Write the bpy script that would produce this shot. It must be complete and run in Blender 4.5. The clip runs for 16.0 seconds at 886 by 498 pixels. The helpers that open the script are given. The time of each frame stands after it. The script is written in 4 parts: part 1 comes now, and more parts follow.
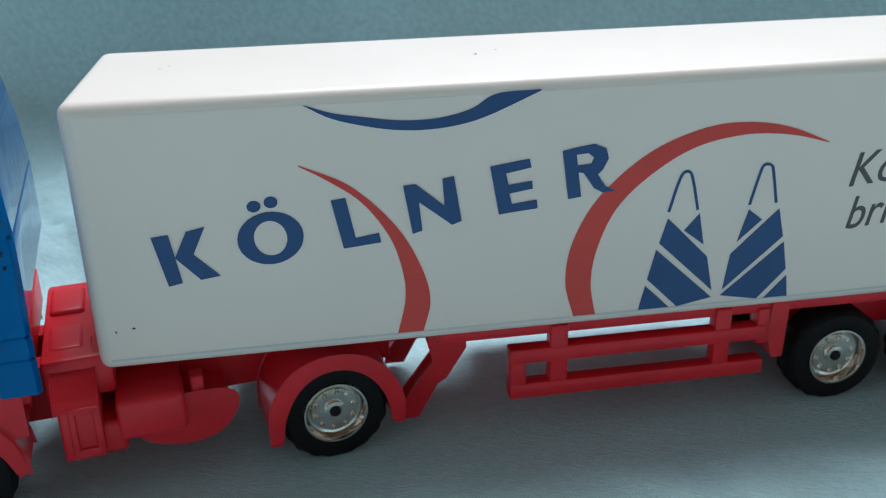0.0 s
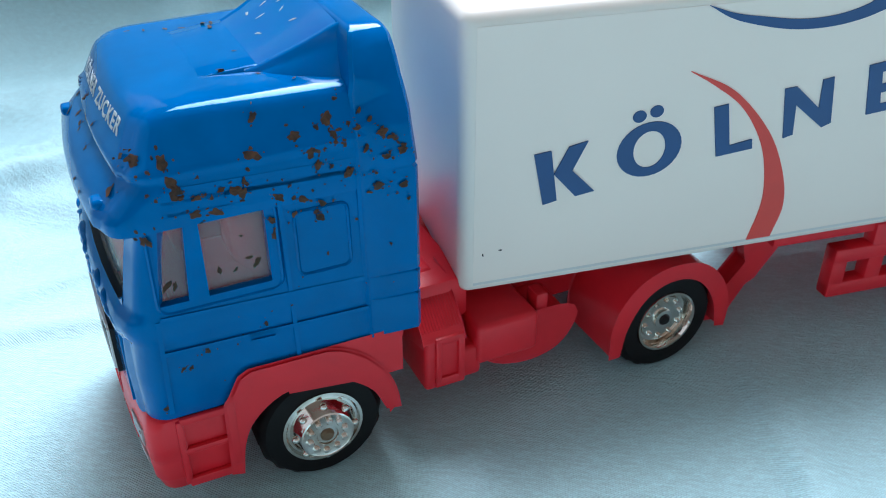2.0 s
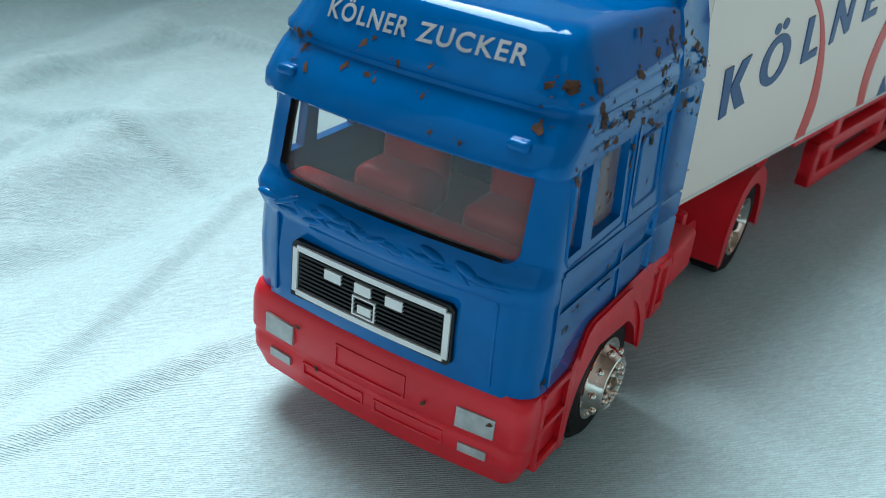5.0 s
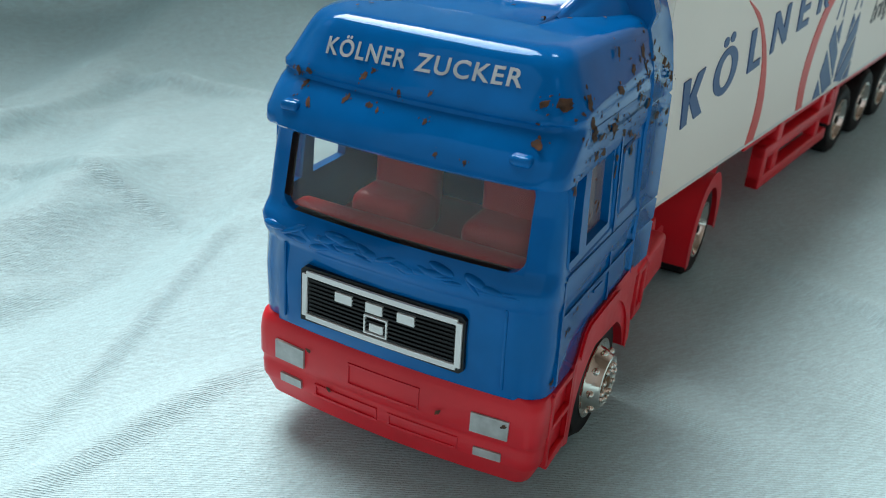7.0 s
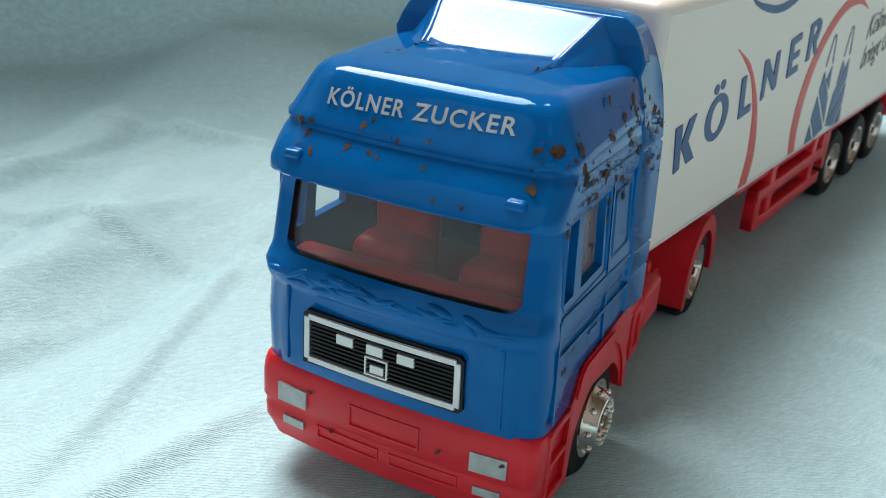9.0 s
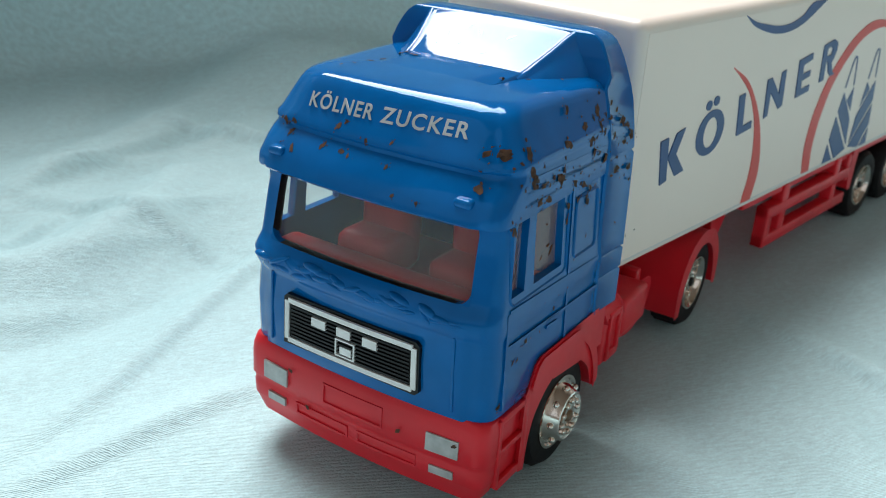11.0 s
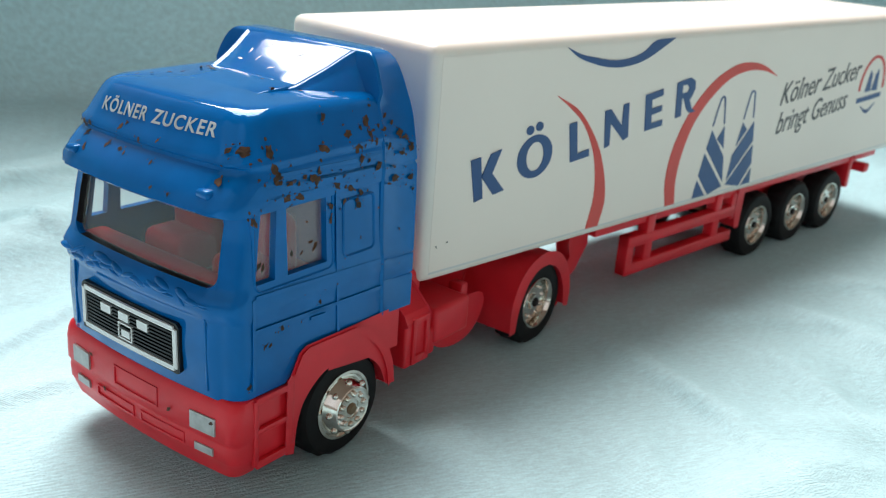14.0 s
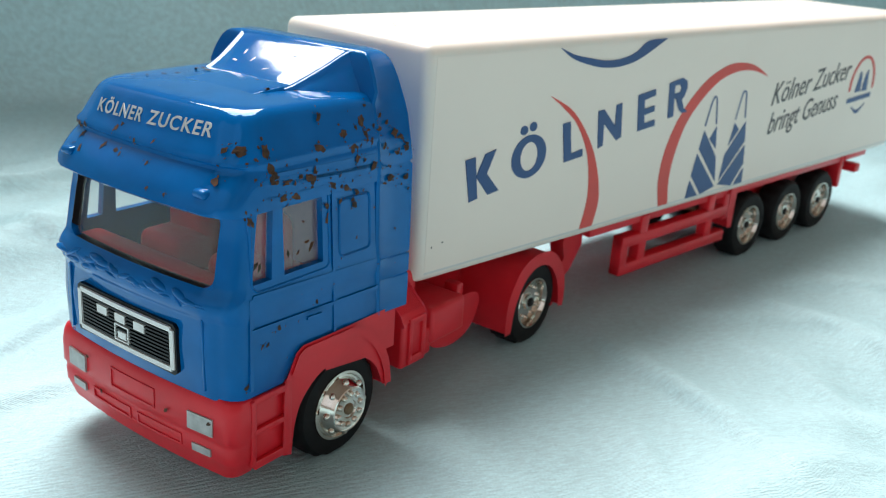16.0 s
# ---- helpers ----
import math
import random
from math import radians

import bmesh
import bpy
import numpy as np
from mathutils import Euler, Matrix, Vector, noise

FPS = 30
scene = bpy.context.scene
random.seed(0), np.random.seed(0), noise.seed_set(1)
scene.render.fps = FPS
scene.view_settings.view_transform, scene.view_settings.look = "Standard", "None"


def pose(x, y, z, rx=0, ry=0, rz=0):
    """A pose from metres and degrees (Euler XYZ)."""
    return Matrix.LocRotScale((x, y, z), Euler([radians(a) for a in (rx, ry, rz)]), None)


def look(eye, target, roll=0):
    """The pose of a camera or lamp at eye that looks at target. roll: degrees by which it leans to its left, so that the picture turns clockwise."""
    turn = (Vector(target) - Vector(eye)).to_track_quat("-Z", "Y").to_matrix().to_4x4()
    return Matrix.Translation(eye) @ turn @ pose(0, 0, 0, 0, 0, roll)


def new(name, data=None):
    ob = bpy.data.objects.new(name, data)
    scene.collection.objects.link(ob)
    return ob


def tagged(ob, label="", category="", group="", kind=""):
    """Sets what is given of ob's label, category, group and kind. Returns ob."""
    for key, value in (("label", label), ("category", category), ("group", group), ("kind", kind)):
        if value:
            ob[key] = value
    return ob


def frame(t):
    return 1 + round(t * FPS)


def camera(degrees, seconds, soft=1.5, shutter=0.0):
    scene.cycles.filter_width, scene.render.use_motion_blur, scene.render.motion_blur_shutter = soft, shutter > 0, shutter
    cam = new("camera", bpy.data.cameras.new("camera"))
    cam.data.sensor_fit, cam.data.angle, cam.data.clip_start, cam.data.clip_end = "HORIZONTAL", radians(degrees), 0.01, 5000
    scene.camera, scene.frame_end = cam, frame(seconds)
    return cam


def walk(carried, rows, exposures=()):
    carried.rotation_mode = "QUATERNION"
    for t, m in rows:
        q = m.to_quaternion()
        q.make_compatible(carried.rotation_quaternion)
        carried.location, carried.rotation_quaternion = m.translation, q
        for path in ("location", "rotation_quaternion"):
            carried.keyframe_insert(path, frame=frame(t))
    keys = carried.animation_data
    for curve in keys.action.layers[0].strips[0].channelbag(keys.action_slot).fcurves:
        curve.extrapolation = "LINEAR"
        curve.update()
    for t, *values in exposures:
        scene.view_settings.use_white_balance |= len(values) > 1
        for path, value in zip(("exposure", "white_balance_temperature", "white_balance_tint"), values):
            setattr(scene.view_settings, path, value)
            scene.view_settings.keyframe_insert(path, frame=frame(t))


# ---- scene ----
# All shapes are written in centimetres; CM turns them into metres.
CM = 0.01
cam = camera(50.3, 16.0, soft=1.0)
cam.data.dof.use_dof, cam.data.dof.focus_distance, cam.data.dof.aperture_fstop = True, 0.089, 85
ROWS = [
    (0, (2.184, -9.803, 6.774), (2.485, -7.979, 6.012), -1.2),
    (0.5, (1.059, -9.659, 6.958), (1.33, -7.832, 6.19), -1.4),
    (1, (0.082, -9.172, 7.189), (0.388, -7.377, 6.361), -0.7),
    (1.5, (-1.175, -8.667, 7.389), (-0.806, -6.943, 6.444), -0.5),
    (2, (-2.529, -7.837, 7.207), (-2.065, -6.202, 6.153), -0.2),
    (2.5, (-3.518, -6.985, 7.0), (-2.955, -5.409, 5.905), -0.0),
    (3, (-4.544, -6.078, 6.915), (-3.834, -4.58, 5.796), 1.1),
    (3.5, (-5.719, -5.216, 6.453), (-4.824, -3.813, 5.345), 3.1),
    (4, (-6.768, -4.418, 6.216), (-5.712, -3.107, 5.137), 4.4),
    (4.2, (-7.205, -4.1, 5.938), (-6.055, -2.853, 4.877), 5.9),
    (6.3, (-9.302, -4.002, 6.038), (-7.855, -2.951, 5.142), 3.7),
    (6.5, (-9.317, -4.0, 6.088), (-7.868, -2.957, 5.186), 3.7),
    (7, (-9.257, -3.883, 6.017), (-7.8, -2.85, 5.116), 3.9),
    (7.5, (-9.253, -3.901, 6.031), (-7.798, -2.861, 5.135), 3.7),
    (8, (-9.294, -3.91, 6.058), (-7.833, -2.868, 5.175), 3.7),
    (8.5, (-9.353, -3.988, 6.067), (-7.878, -2.933, 5.223), 3.5),
    (9, (-9.411, -4.037, 6.11), (-7.928, -2.972, 5.294), 3.4),
    (9.2, (-9.449, -4.005, 6.193), (-7.961, -2.951, 5.371), 3.2),
    (11.3, (-9.116, -5.695, 6.285), (-7.765, -4.451, 5.494), 4.0),
    (11.5, (-8.826, -5.966, 6.272), (-7.491, -4.701, 5.488), 4.3),
    (12, (-8.244, -6.85, 6.34), (-6.947, -5.532, 5.578), 4.5),
    (12.5, (-7.888, -7.242, 6.305), (-6.607, -5.897, 5.566), 4.6),
    (13, (-7.568, -7.874, 6.349), (-6.289, -6.519, 5.621), 4.3),
    (13.5, (-7.69, -8.133, 6.299), (-6.38, -6.802, 5.584), 4.4),
    (14, (-7.84, -8.09, 6.19), (-6.513, -6.764, 5.496), 4.3),
    (14.5, (-7.936, -8.094, 6.21), (-6.609, -6.764, 5.523), 4.2),
    (15, (-7.91, -8.099, 6.172), (-6.578, -6.772, 5.49), 4.0),
    (15.5, (-7.922, -8.083, 6.175), (-6.587, -6.761, 5.49), 4.1),
    (16, (-7.907, -8.101, 6.12), (-6.565, -6.783, 5.44), 4.0),
]
walk(cam, [(t, look([c * CM for c in eye], [c * CM for c in goal], roll)) for t, eye, goal, roll in ROWS],
     exposures=[(0, -0.9, 5850, 10), (0.5, -1.13, 5750, 10), (1.2, -1.35, 5700, 10), (1.5, -1.15, 5650, 10), (1.8, -0.58, 5600, 10), (2.4, -0.14, 5550, 9), (3.0, -0.13, 5650, 9), (3.5, -0.22, 5800, 9), (4.0, -0.57, 5950, 9), (4.2, -0.6, 5980, 9), (6.3, -0.78, 6450, 12), (9.2, -0.68, 6550, 12), (11.3, -0.68, 6550, 12), (12.0, -0.45, 6560, 12), (16, -0.4, 6560, 12)])

# ---- light: one window behind the cloth, an added west fill, a room round it ----
world = bpy.data.worlds.new("room_air")
world.use_nodes = True
world.node_tree.nodes["Background"].inputs[0].default_value = (0.75, 0.88, 1.0, 1)
world.node_tree.nodes["Background"].inputs[1].default_value = 0.25
scene.world = world


def lamp(name, eye, goal, sx, sy, watts, colour):
    data = bpy.data.lights.new(name, "AREA")
    data.shape, data.size, data.size_y, data.energy, data.color = "RECTANGLE", sx, sy, watts, colour
    ob = new(name, data)
    ob.matrix_world = look(eye, goal)
    return ob


lamp("window_light", (0.47, 0.96, 1.78), (0.02, 0, 0.04), 1.05, 1.35, 110, (1.0, 0.985, 0.96))
# added fill light: no window is known on this side
lamp("west_window_light", (-1.94, -0.45, 1.3), (-0.05, -0.45, 0.9), 2.8, 2.0, 13, (1.0, 0.985, 0.96))

# ---- materials ----
def mat(name, colour, rough=0.5, metal=0.0, coat=0.0, dark=None, scale=40.0, amount=0.3, bump=0.0, bump_scale=300.0, spec=0.5, sss=0.0):
    m = bpy.data.materials.new(name)
    m.use_nodes = True
    nt, b = m.node_tree, m.node_tree.nodes["Principled BSDF"]
    b.inputs["Roughness"].default_value, b.inputs["Metallic"].default_value = rough, metal
    b.inputs["Coat Weight"].default_value, b.inputs["Coat Roughness"].default_value = coat, 0.06
    b.inputs["Specular IOR Level"].default_value = spec
    if sss:
        b.inputs["Subsurface Weight"].default_value, b.inputs["Subsurface Scale"].default_value = sss, 0.002
        b.inputs["Subsurface Radius"].default_value = (1, 0.8, 0.7)
    tc = nt.nodes.new("ShaderNodeTexCoord")
    n = nt.nodes.new("ShaderNodeTexNoise")
    n.inputs["Scale"].default_value, n.inputs["Detail"].default_value = scale, 6
    nt.links.new(tc.outputs["Object"], n.inputs["Vector"])
    ramp = nt.nodes.new("ShaderNodeValToRGB")
    ramp.color_ramp.elements[0].position, ramp.color_ramp.elements[1].position = 0.3, 0.7
    dark = dark or [c * (1 - amount) for c in colour]
    ramp.color_ramp.elements[0].color, ramp.color_ramp.elements[1].color = (*dark, 1), (*colour, 1)
    nt.links.new(n.outputs["Fac"], ramp.inputs["Fac"])
    nt.links.new(ramp.outputs["Color"], b.inputs["Base Color"])
    fine = nt.nodes.new("ShaderNodeTexNoise")
    fine.inputs["Scale"].default_value, fine.inputs["Detail"].default_value = bump_scale, 4
    nt.links.new(tc.outputs["Object"], fine.inputs["Vector"])
    mr = nt.nodes.new("ShaderNodeMapRange")
    mr.inputs["To Min"].default_value, mr.inputs["To Max"].default_value = max(0.02, rough - 0.08), min(1, rough + 0.08)
    nt.links.new(fine.outputs["Fac"], mr.inputs["Value"])
    nt.links.new(mr.outputs["Result"], b.inputs["Roughness"])
    if bump:
        bp = nt.nodes.new("ShaderNodeBump")
        bp.inputs["Strength"].default_value, bp.inputs["Distance"].default_value = bump, 0.0001
        nt.links.new(fine.outputs["Fac"], bp.inputs["Height"])
        nt.links.new(bp.outputs["Normal"], b.inputs["Normal"])
    return m


M_BLUE = mat("blue_enamel", (0.0, 0.125, 0.41), 0.05, spec=0.48, amount=0.2, scale=220, bump=0.07, bump_scale=420)
M_BLUE.node_tree.nodes["Principled BSDF"].inputs["Specular Tint"].default_value = (0.27, 0.62, 1.0, 1)
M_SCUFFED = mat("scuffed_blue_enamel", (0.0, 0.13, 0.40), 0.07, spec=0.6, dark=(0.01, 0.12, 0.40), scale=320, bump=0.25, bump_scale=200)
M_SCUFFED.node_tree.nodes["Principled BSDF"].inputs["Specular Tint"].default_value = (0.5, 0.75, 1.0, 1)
M_RED = mat("red_plastic", (0.76, 0.018, 0.032), 0.36, spec=0.35, amount=0.2, scale=120, bump=0.12, bump_scale=900, sss=0.15)
M_WHITE = mat("cream_white_plastic", (0.87, 0.815, 0.745), 0.38, amount=0.04, scale=60, bump=0.06, bump_scale=800, sss=0.1)
M_LABEL = mat("white_sticker", (0.90, 0.82, 0.745), 0.45, amount=0.03, scale=50, bump=0.05, bump_scale=1500)
M_GREY = mat("grey_print", (0.70, 0.70, 0.69), 0.5, amount=0.1)
M_NAVY = mat("navy_print", (0.012, 0.07, 0.23), 0.42, amount=0.12, scale=200)
M_REDINK = mat("red_print", (0.70, 0.05, 0.035), 0.42, amount=0.1, scale=200)
M_BLACKINK = mat("dark_grey_print", (0.09, 0.09, 0.095), 0.5, amount=0.2)
M_WHITEINK = mat("white_print", (0.82, 0.84, 0.84), 0.45, amount=0.1, scale=500)
M_DULLINK = mat("dull_white_print", (0.50, 0.55, 0.58), 0.5, amount=0.25, scale=500)
M_TYRE = mat("black_rubber", (0.008, 0.008, 0.009), 0.6, spec=0.2, amount=0.4, scale=200, bump=0.3, bump_scale=900)
M_CHROME = mat("worn_chrome", (0.88, 0.87, 0.84), 0.1, metal=1.0, dark=(0.62, 0.52, 0.42), scale=260, bump=0.6, bump_scale=500)
M_PIN = mat("brown_axle_metal", (0.22, 0.15, 0.09), 0.5, metal=0.6)
M_BLACK = mat("black_paint", (0.008, 0.008, 0.009), 0.35, spec=0.25, amount=0.3, bump=0.1)
M_SILVER = mat("silver_paint", (0.52, 0.53, 0.53), 0.5, metal=0.3, amount=0.3, scale=900, bump=0.3, bump_scale=1500)
M_RUST = mat("rust_chip", (0.105, 0.042, 0.015), 0.8, dark=(0.010, 0.008, 0.007), scale=1300, bump=0.8, bump_scale=2500)
M_BARE = mat("scuffed_zinc", (0.55, 0.58, 0.62), 0.4, metal=0.4, amount=0.3, scale=800)
M_WALL = mat("room_plaster", (0.50, 0.48, 0.45), 0.9, amount=0.06, scale=3)
M_FLOOR = mat("room_floor_wood", (0.28, 0.19, 0.12), 0.5, amount=0.3, scale=5)

M_GLASS = bpy.data.materials.new("clear_grey_plastic")
M_GLASS.use_nodes = True
nt = M_GLASS.node_tree
nt.nodes.remove(nt.nodes["Principled BSDF"])
mix, tr, gl, lw, fr = (nt.nodes.new("ShaderNode" + k) for k in ("MixShader", "BsdfTransparent", "BsdfGlossy", "LayerWeight", "MapRange"))
tr.inputs[0].default_value = (0.97, 0.97, 0.97, 1)
gl.inputs["Roughness"].default_value = 0.12
lw.inputs[0].default_value = 0.25
fr.inputs["To Min"].default_value, fr.inputs["To Max"].default_value = 0.03, 0.32
nt.links.new(lw.outputs["Facing"], fr.inputs["Value"])
nt.links.new(fr.outputs[0], mix.inputs[0])
nt.links.new(tr.outputs[0], mix.inputs[1])
nt.links.new(gl.outputs[0], mix.inputs[2])
# haze of the fogged plastic, thickened to stand for greyish reflected light too
haze, mix2 = nt.nodes.new("ShaderNodeBsdfDiffuse"), nt.nodes.new("ShaderNodeMixShader")
haze.inputs[0].default_value = (0.7, 0.72, 0.72, 1)
mix2.inputs[0].default_value = 0.10
nt.links.new(mix.outputs[0], mix2.inputs[1])
nt.links.new(haze.outputs[0], mix2.inputs[2])
nt.links.new(mix2.outputs[0], nt.nodes["Material Output"].inputs[0])

# near side panes: pinkish haze puts reflected and interior light into the colour
M_GLASS_SIDE = M_GLASS.copy()
M_GLASS_SIDE.name = "hazy_grey_plastic"
for n in M_GLASS_SIDE.node_tree.nodes:
    if n.type == "BSDF_DIFFUSE":
        n.inputs[0].default_value = (0.62, 0.50, 0.54, 1)
        n.outputs[0].links[0].to_node.inputs[0].default_value = 0.25


def cloth_material():
    m = mat("pale_teal_satin", (0.48, 0.70, 0.745), 0.55, dark=(0.42, 0.64, 0.685), scale=14, spec=0.35)
    nt, b = m.node_tree, m.node_tree.nodes["Principled BSDF"]
    b.inputs["Sheen Weight"].default_value, b.inputs["Sheen Roughness"].default_value = 0.03, 0.4
    tc = nt.nodes.new("ShaderNodeTexCoord")
    mp = nt.nodes.new("ShaderNodeMapping")
    nt.links.new(tc.outputs["Object"], mp.inputs["Vector"])
    mp.vector_type = "TEXTURE"
    mp.inputs["Rotation"].default_value = (0, 0, radians(-25))
    mp.inputs["Scale"].default_value = (1 / 650, 1 / 2700, 1 / 650)
    weave = nt.nodes.new("ShaderNodeTexNoise")
    weave.inputs["Scale"].default_value, weave.inputs["Detail"].default_value = 1.0, 1.5
    nt.links.new(mp.outputs[0], weave.inputs["Vector"])
    grain = nt.nodes.new("ShaderNodeTexNoise")
    grain.inputs["Scale"].default_value, grain.inputs["Detail"].default_value = 3400.0, 2
    nt.links.new(tc.outputs["Object"], grain.inputs["Vector"])
    # fine parallel threads
    turn = nt.nodes.new("ShaderNodeMapping")
    turn.vector_type = "TEXTURE"
    turn.inputs["Rotation"].default_value = (0, 0, radians(-45))
    nt.links.new(tc.outputs["Object"], turn.inputs["Vector"])
    thread = nt.nodes.new("ShaderNodeTexWave")
    thread.wave_type, thread.bands_direction = "BANDS", "Y"
    for key, value in (("Scale", 1250.0), ("Distortion", 2.5), ("Detail", 2.0), ("Detail Scale", 0.9), ("Detail Roughness", 0.6)):
        thread.inputs[key].default_value = value
    nt.links.new(turn.outputs[0], thread.inputs["Vector"])

    def calc(kind, p, q):
        node = nt.nodes.new("ShaderNodeMath")
        node.operation = kind
        for k, v in enumerate((p, q)):
            if isinstance(v, float):
                node.inputs[k].default_value = v
            else:
                nt.links.new(v, node.inputs[k])
        return node.outputs[0]

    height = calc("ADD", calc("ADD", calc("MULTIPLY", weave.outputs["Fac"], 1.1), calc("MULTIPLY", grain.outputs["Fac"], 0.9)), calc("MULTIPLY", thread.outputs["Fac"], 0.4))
    bp = nt.nodes.new("ShaderNodeBump")
    bp.inputs["Strength"].default_value, bp.inputs["Distance"].default_value = 0.8, 0.00016
    nt.links.new(height, bp.inputs["Height"])
    nt.links.new(bp.outputs[0], b.inputs["Normal"])
    # relief shade put into the colour: thread gaps darker, crowns lighter
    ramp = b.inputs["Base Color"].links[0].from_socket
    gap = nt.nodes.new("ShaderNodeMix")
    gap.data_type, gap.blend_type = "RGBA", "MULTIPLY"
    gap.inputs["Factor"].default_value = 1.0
    thread_shade = nt.nodes.new("ShaderNodeMapRange")
    thread_shade.inputs["From Min"].default_value, thread_shade.inputs["From Max"].default_value = 0.9, 1.65
    thread_shade.inputs["To Min"].default_value, thread_shade.inputs["To Max"].default_value = 0.88, 1.20
    nt.links.new(height, thread_shade.inputs["Value"])
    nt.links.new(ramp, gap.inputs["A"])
    nt.links.new(thread_shade.outputs[0], gap.inputs["B"])
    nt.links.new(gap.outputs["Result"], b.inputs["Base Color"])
    return m


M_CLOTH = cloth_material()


# ---- mesh helpers ----
def part(name, bm, material, parent=None, label="", smooth=35):
    bmesh.ops.recalc_face_normals(bm, faces=bm.faces)
    bmesh.ops.scale(bm, vec=(CM, CM, CM), verts=bm.verts)
    me = bpy.data.meshes.new(name)
    bm.to_mesh(me)
    bm.free()
    me.materials.append(material)
    if smooth:
        me.polygons.foreach_set("use_smooth", [True] * len(me.polygons))
        me.set_sharp_from_angle(angle=radians(smooth))
    ob = new(name, me)
    ob.parent = parent
    return tagged(ob, label)


def block(bm, x0, x1, y0, y1, z0, z1, r=0.0, seg=2):
    """A box with rounded edges, added to bm."""
    made = bmesh.ops.create_cube(bm, size=1)["verts"]
    for v in made:
        v.co = Vector(((x0 + x1) / 2 + v.co.x * (x1 - x0), (y0 + y1) / 2 + v.co.y * (y1 - y0), (z0 + z1) / 2 + v.co.z * (z1 - z0)))
    if r:
        edges = list({e for v in made for e in v.link_edges})
        bmesh.ops.bevel(bm, geom=edges, offset=r, segments=seg, profile=0.5, affect="EDGES")
    return bm


def box(*a, **k):
    return block(bmesh.new(), *a, **k)


def prism(points, y0, y1, r=0.0, bm=None):
    """A flat outline of (x, z) points drawn out from y0 to y1."""
    bm = bm or bmesh.new()
    n = len(points)
    a = [bm.verts.new((x, y0, z)) for x, z in points]
    b = [bm.verts.new((x, y1, z)) for x, z in points]
    caps = [bm.faces.new(a), bm.faces.new(b[::-1])]
    sides = [bm.faces.new((a[i], a[(i + 1) % n], b[(i + 1) % n], b[i])) for i in range(n)]
    if r:
        bm.normal_update()
        edges = list({e for f in caps for e in f.edges})
        bmesh.ops.bevel(bm, geom=edges, offset=r, segments=2, profile=0.5, affect="EDGES")
    bm.normal_update()
    bmesh.ops.triangulate(bm, faces=[f for f in bm.faces if len(f.verts) > 4], ngon_method="EAR_CLIP")
    return bm


def curve_through(points, steps=6):
    """A smooth line through the points (Catmull-Rom)."""
    p = [Vector(q) for q in points]
    p = [2 * p[0] - p[1], *p, 2 * p[-1] - p[-2]]
    out = []
    for i in range(1, len(p) - 2):
        for k in range(steps):
            s = k / steps
            a, b, c, d = p[i - 1], p[i], p[i + 1], p[i + 2]
            out.append(tuple(0.5 * (2 * b + (c - a) * s + (2 * a - 5 * b + 4 * c - d) * s * s + (3 * b - a - 3 * c + d) * s ** 3)))
    return out + [tuple(p[-2])]


def lathe(profile, segments=40, bm=None, centre=(0, 0)):
    """A profile of (radius, y) spun round the y axis."""
    bm = bm or bmesh.new()
    rings = []
    for r, y in profile:
        if r < 1e-6:
            rings.append([bm.verts.new((centre[0], y, centre[1]))])
        else:
            rings.append([bm.verts.new((centre[0] + r * math.cos(2 * math.pi * i / segments), y, centre[1] + r * math.sin(2 * math.pi * i / segments))) for i in range(segments)])
    for a, b in zip(rings, rings[1:]):
        for i in range(segments):
            j = (i + 1) % segments
            if len(a) == 1:
                bm.faces.new((a[0], b[i], b[j]))
            elif len(b) == 1:
                bm.faces.new((a[i], b[0], a[j]))
            else:
                bm.faces.new((a[i], b[i], b[j], a[j]))
    return bm


def blob(bm, u, v, r, where, seed, squash=1.0, crumbs=None):
    """An uneven flat chip on a surface that where(u, v, lift) gives; the crumbs round it go into crumbs, where given."""
    rng = random.Random(seed)
    turn = rng.random() * 6
    bits = [(0, 0, r)]
    if crumbs:
        bits += [(rng.gauss(0, 1.1) * r, rng.gauss(0, 1.1) * r, r * (0.12 + 0.25 * rng.random())) for _ in range(5)]
    for du, dv, size in bits:
        to = bm if size == r else crumbs
        n = 26 if size == r else 10
        shape = [size * (0.45 + 1.0 * rng.random()) for _ in range(n)]
        shape = [(shape[k - 1] + 2 * shape[k] + shape[(k + 1) % n]) / 4 for k in range(n)]
        ring = []
        for k in range(n):
            a = 2 * math.pi * k / n
            x, y = shape[k] * math.cos(a) * 1.15, shape[k] * math.sin(a) * squash
            ring.append(to.verts.new(where(u + du + x * math.cos(turn) - y * math.sin(turn), v + dv + x * math.sin(turn) + y * math.cos(turn), 0.003)))
        hub = to.verts.new(where(u + du, v + dv, 0.007))
        for k in range(n):
            to.faces.new((ring[k], ring[(k + 1) % n], hub))


# ---- the cloth under and behind the truck ----
def smooth_step(a, b, v):
    s = min(1, max(0, (v - a) / (b - a)))
    return s * s * (3 - 2 * s)


def fold(x, y, ox, oy, angle, width, height, length, pressed=False):
    """One long crease of the cloth: soft and even, or pressed, with a steep and a gentle side."""
    c, s = math.cos(radians(angle)), math.sin(radians(angle))
    u, v = (x - ox) * c + (y - oy) * s, -(x - ox) * s + (y - oy) * c
    v += 0.4 * noise.noise(Vector((u * 0.25, ox, oy)))
    if pressed:
        north = 0.9 * c - 0.44 * s
        width *= 2.6 if v * (1 if north > 0 else -1) > 0 else 0.75
    return height * math.exp(-(v / width) ** 2) * math.exp(-(u / length) ** 4)


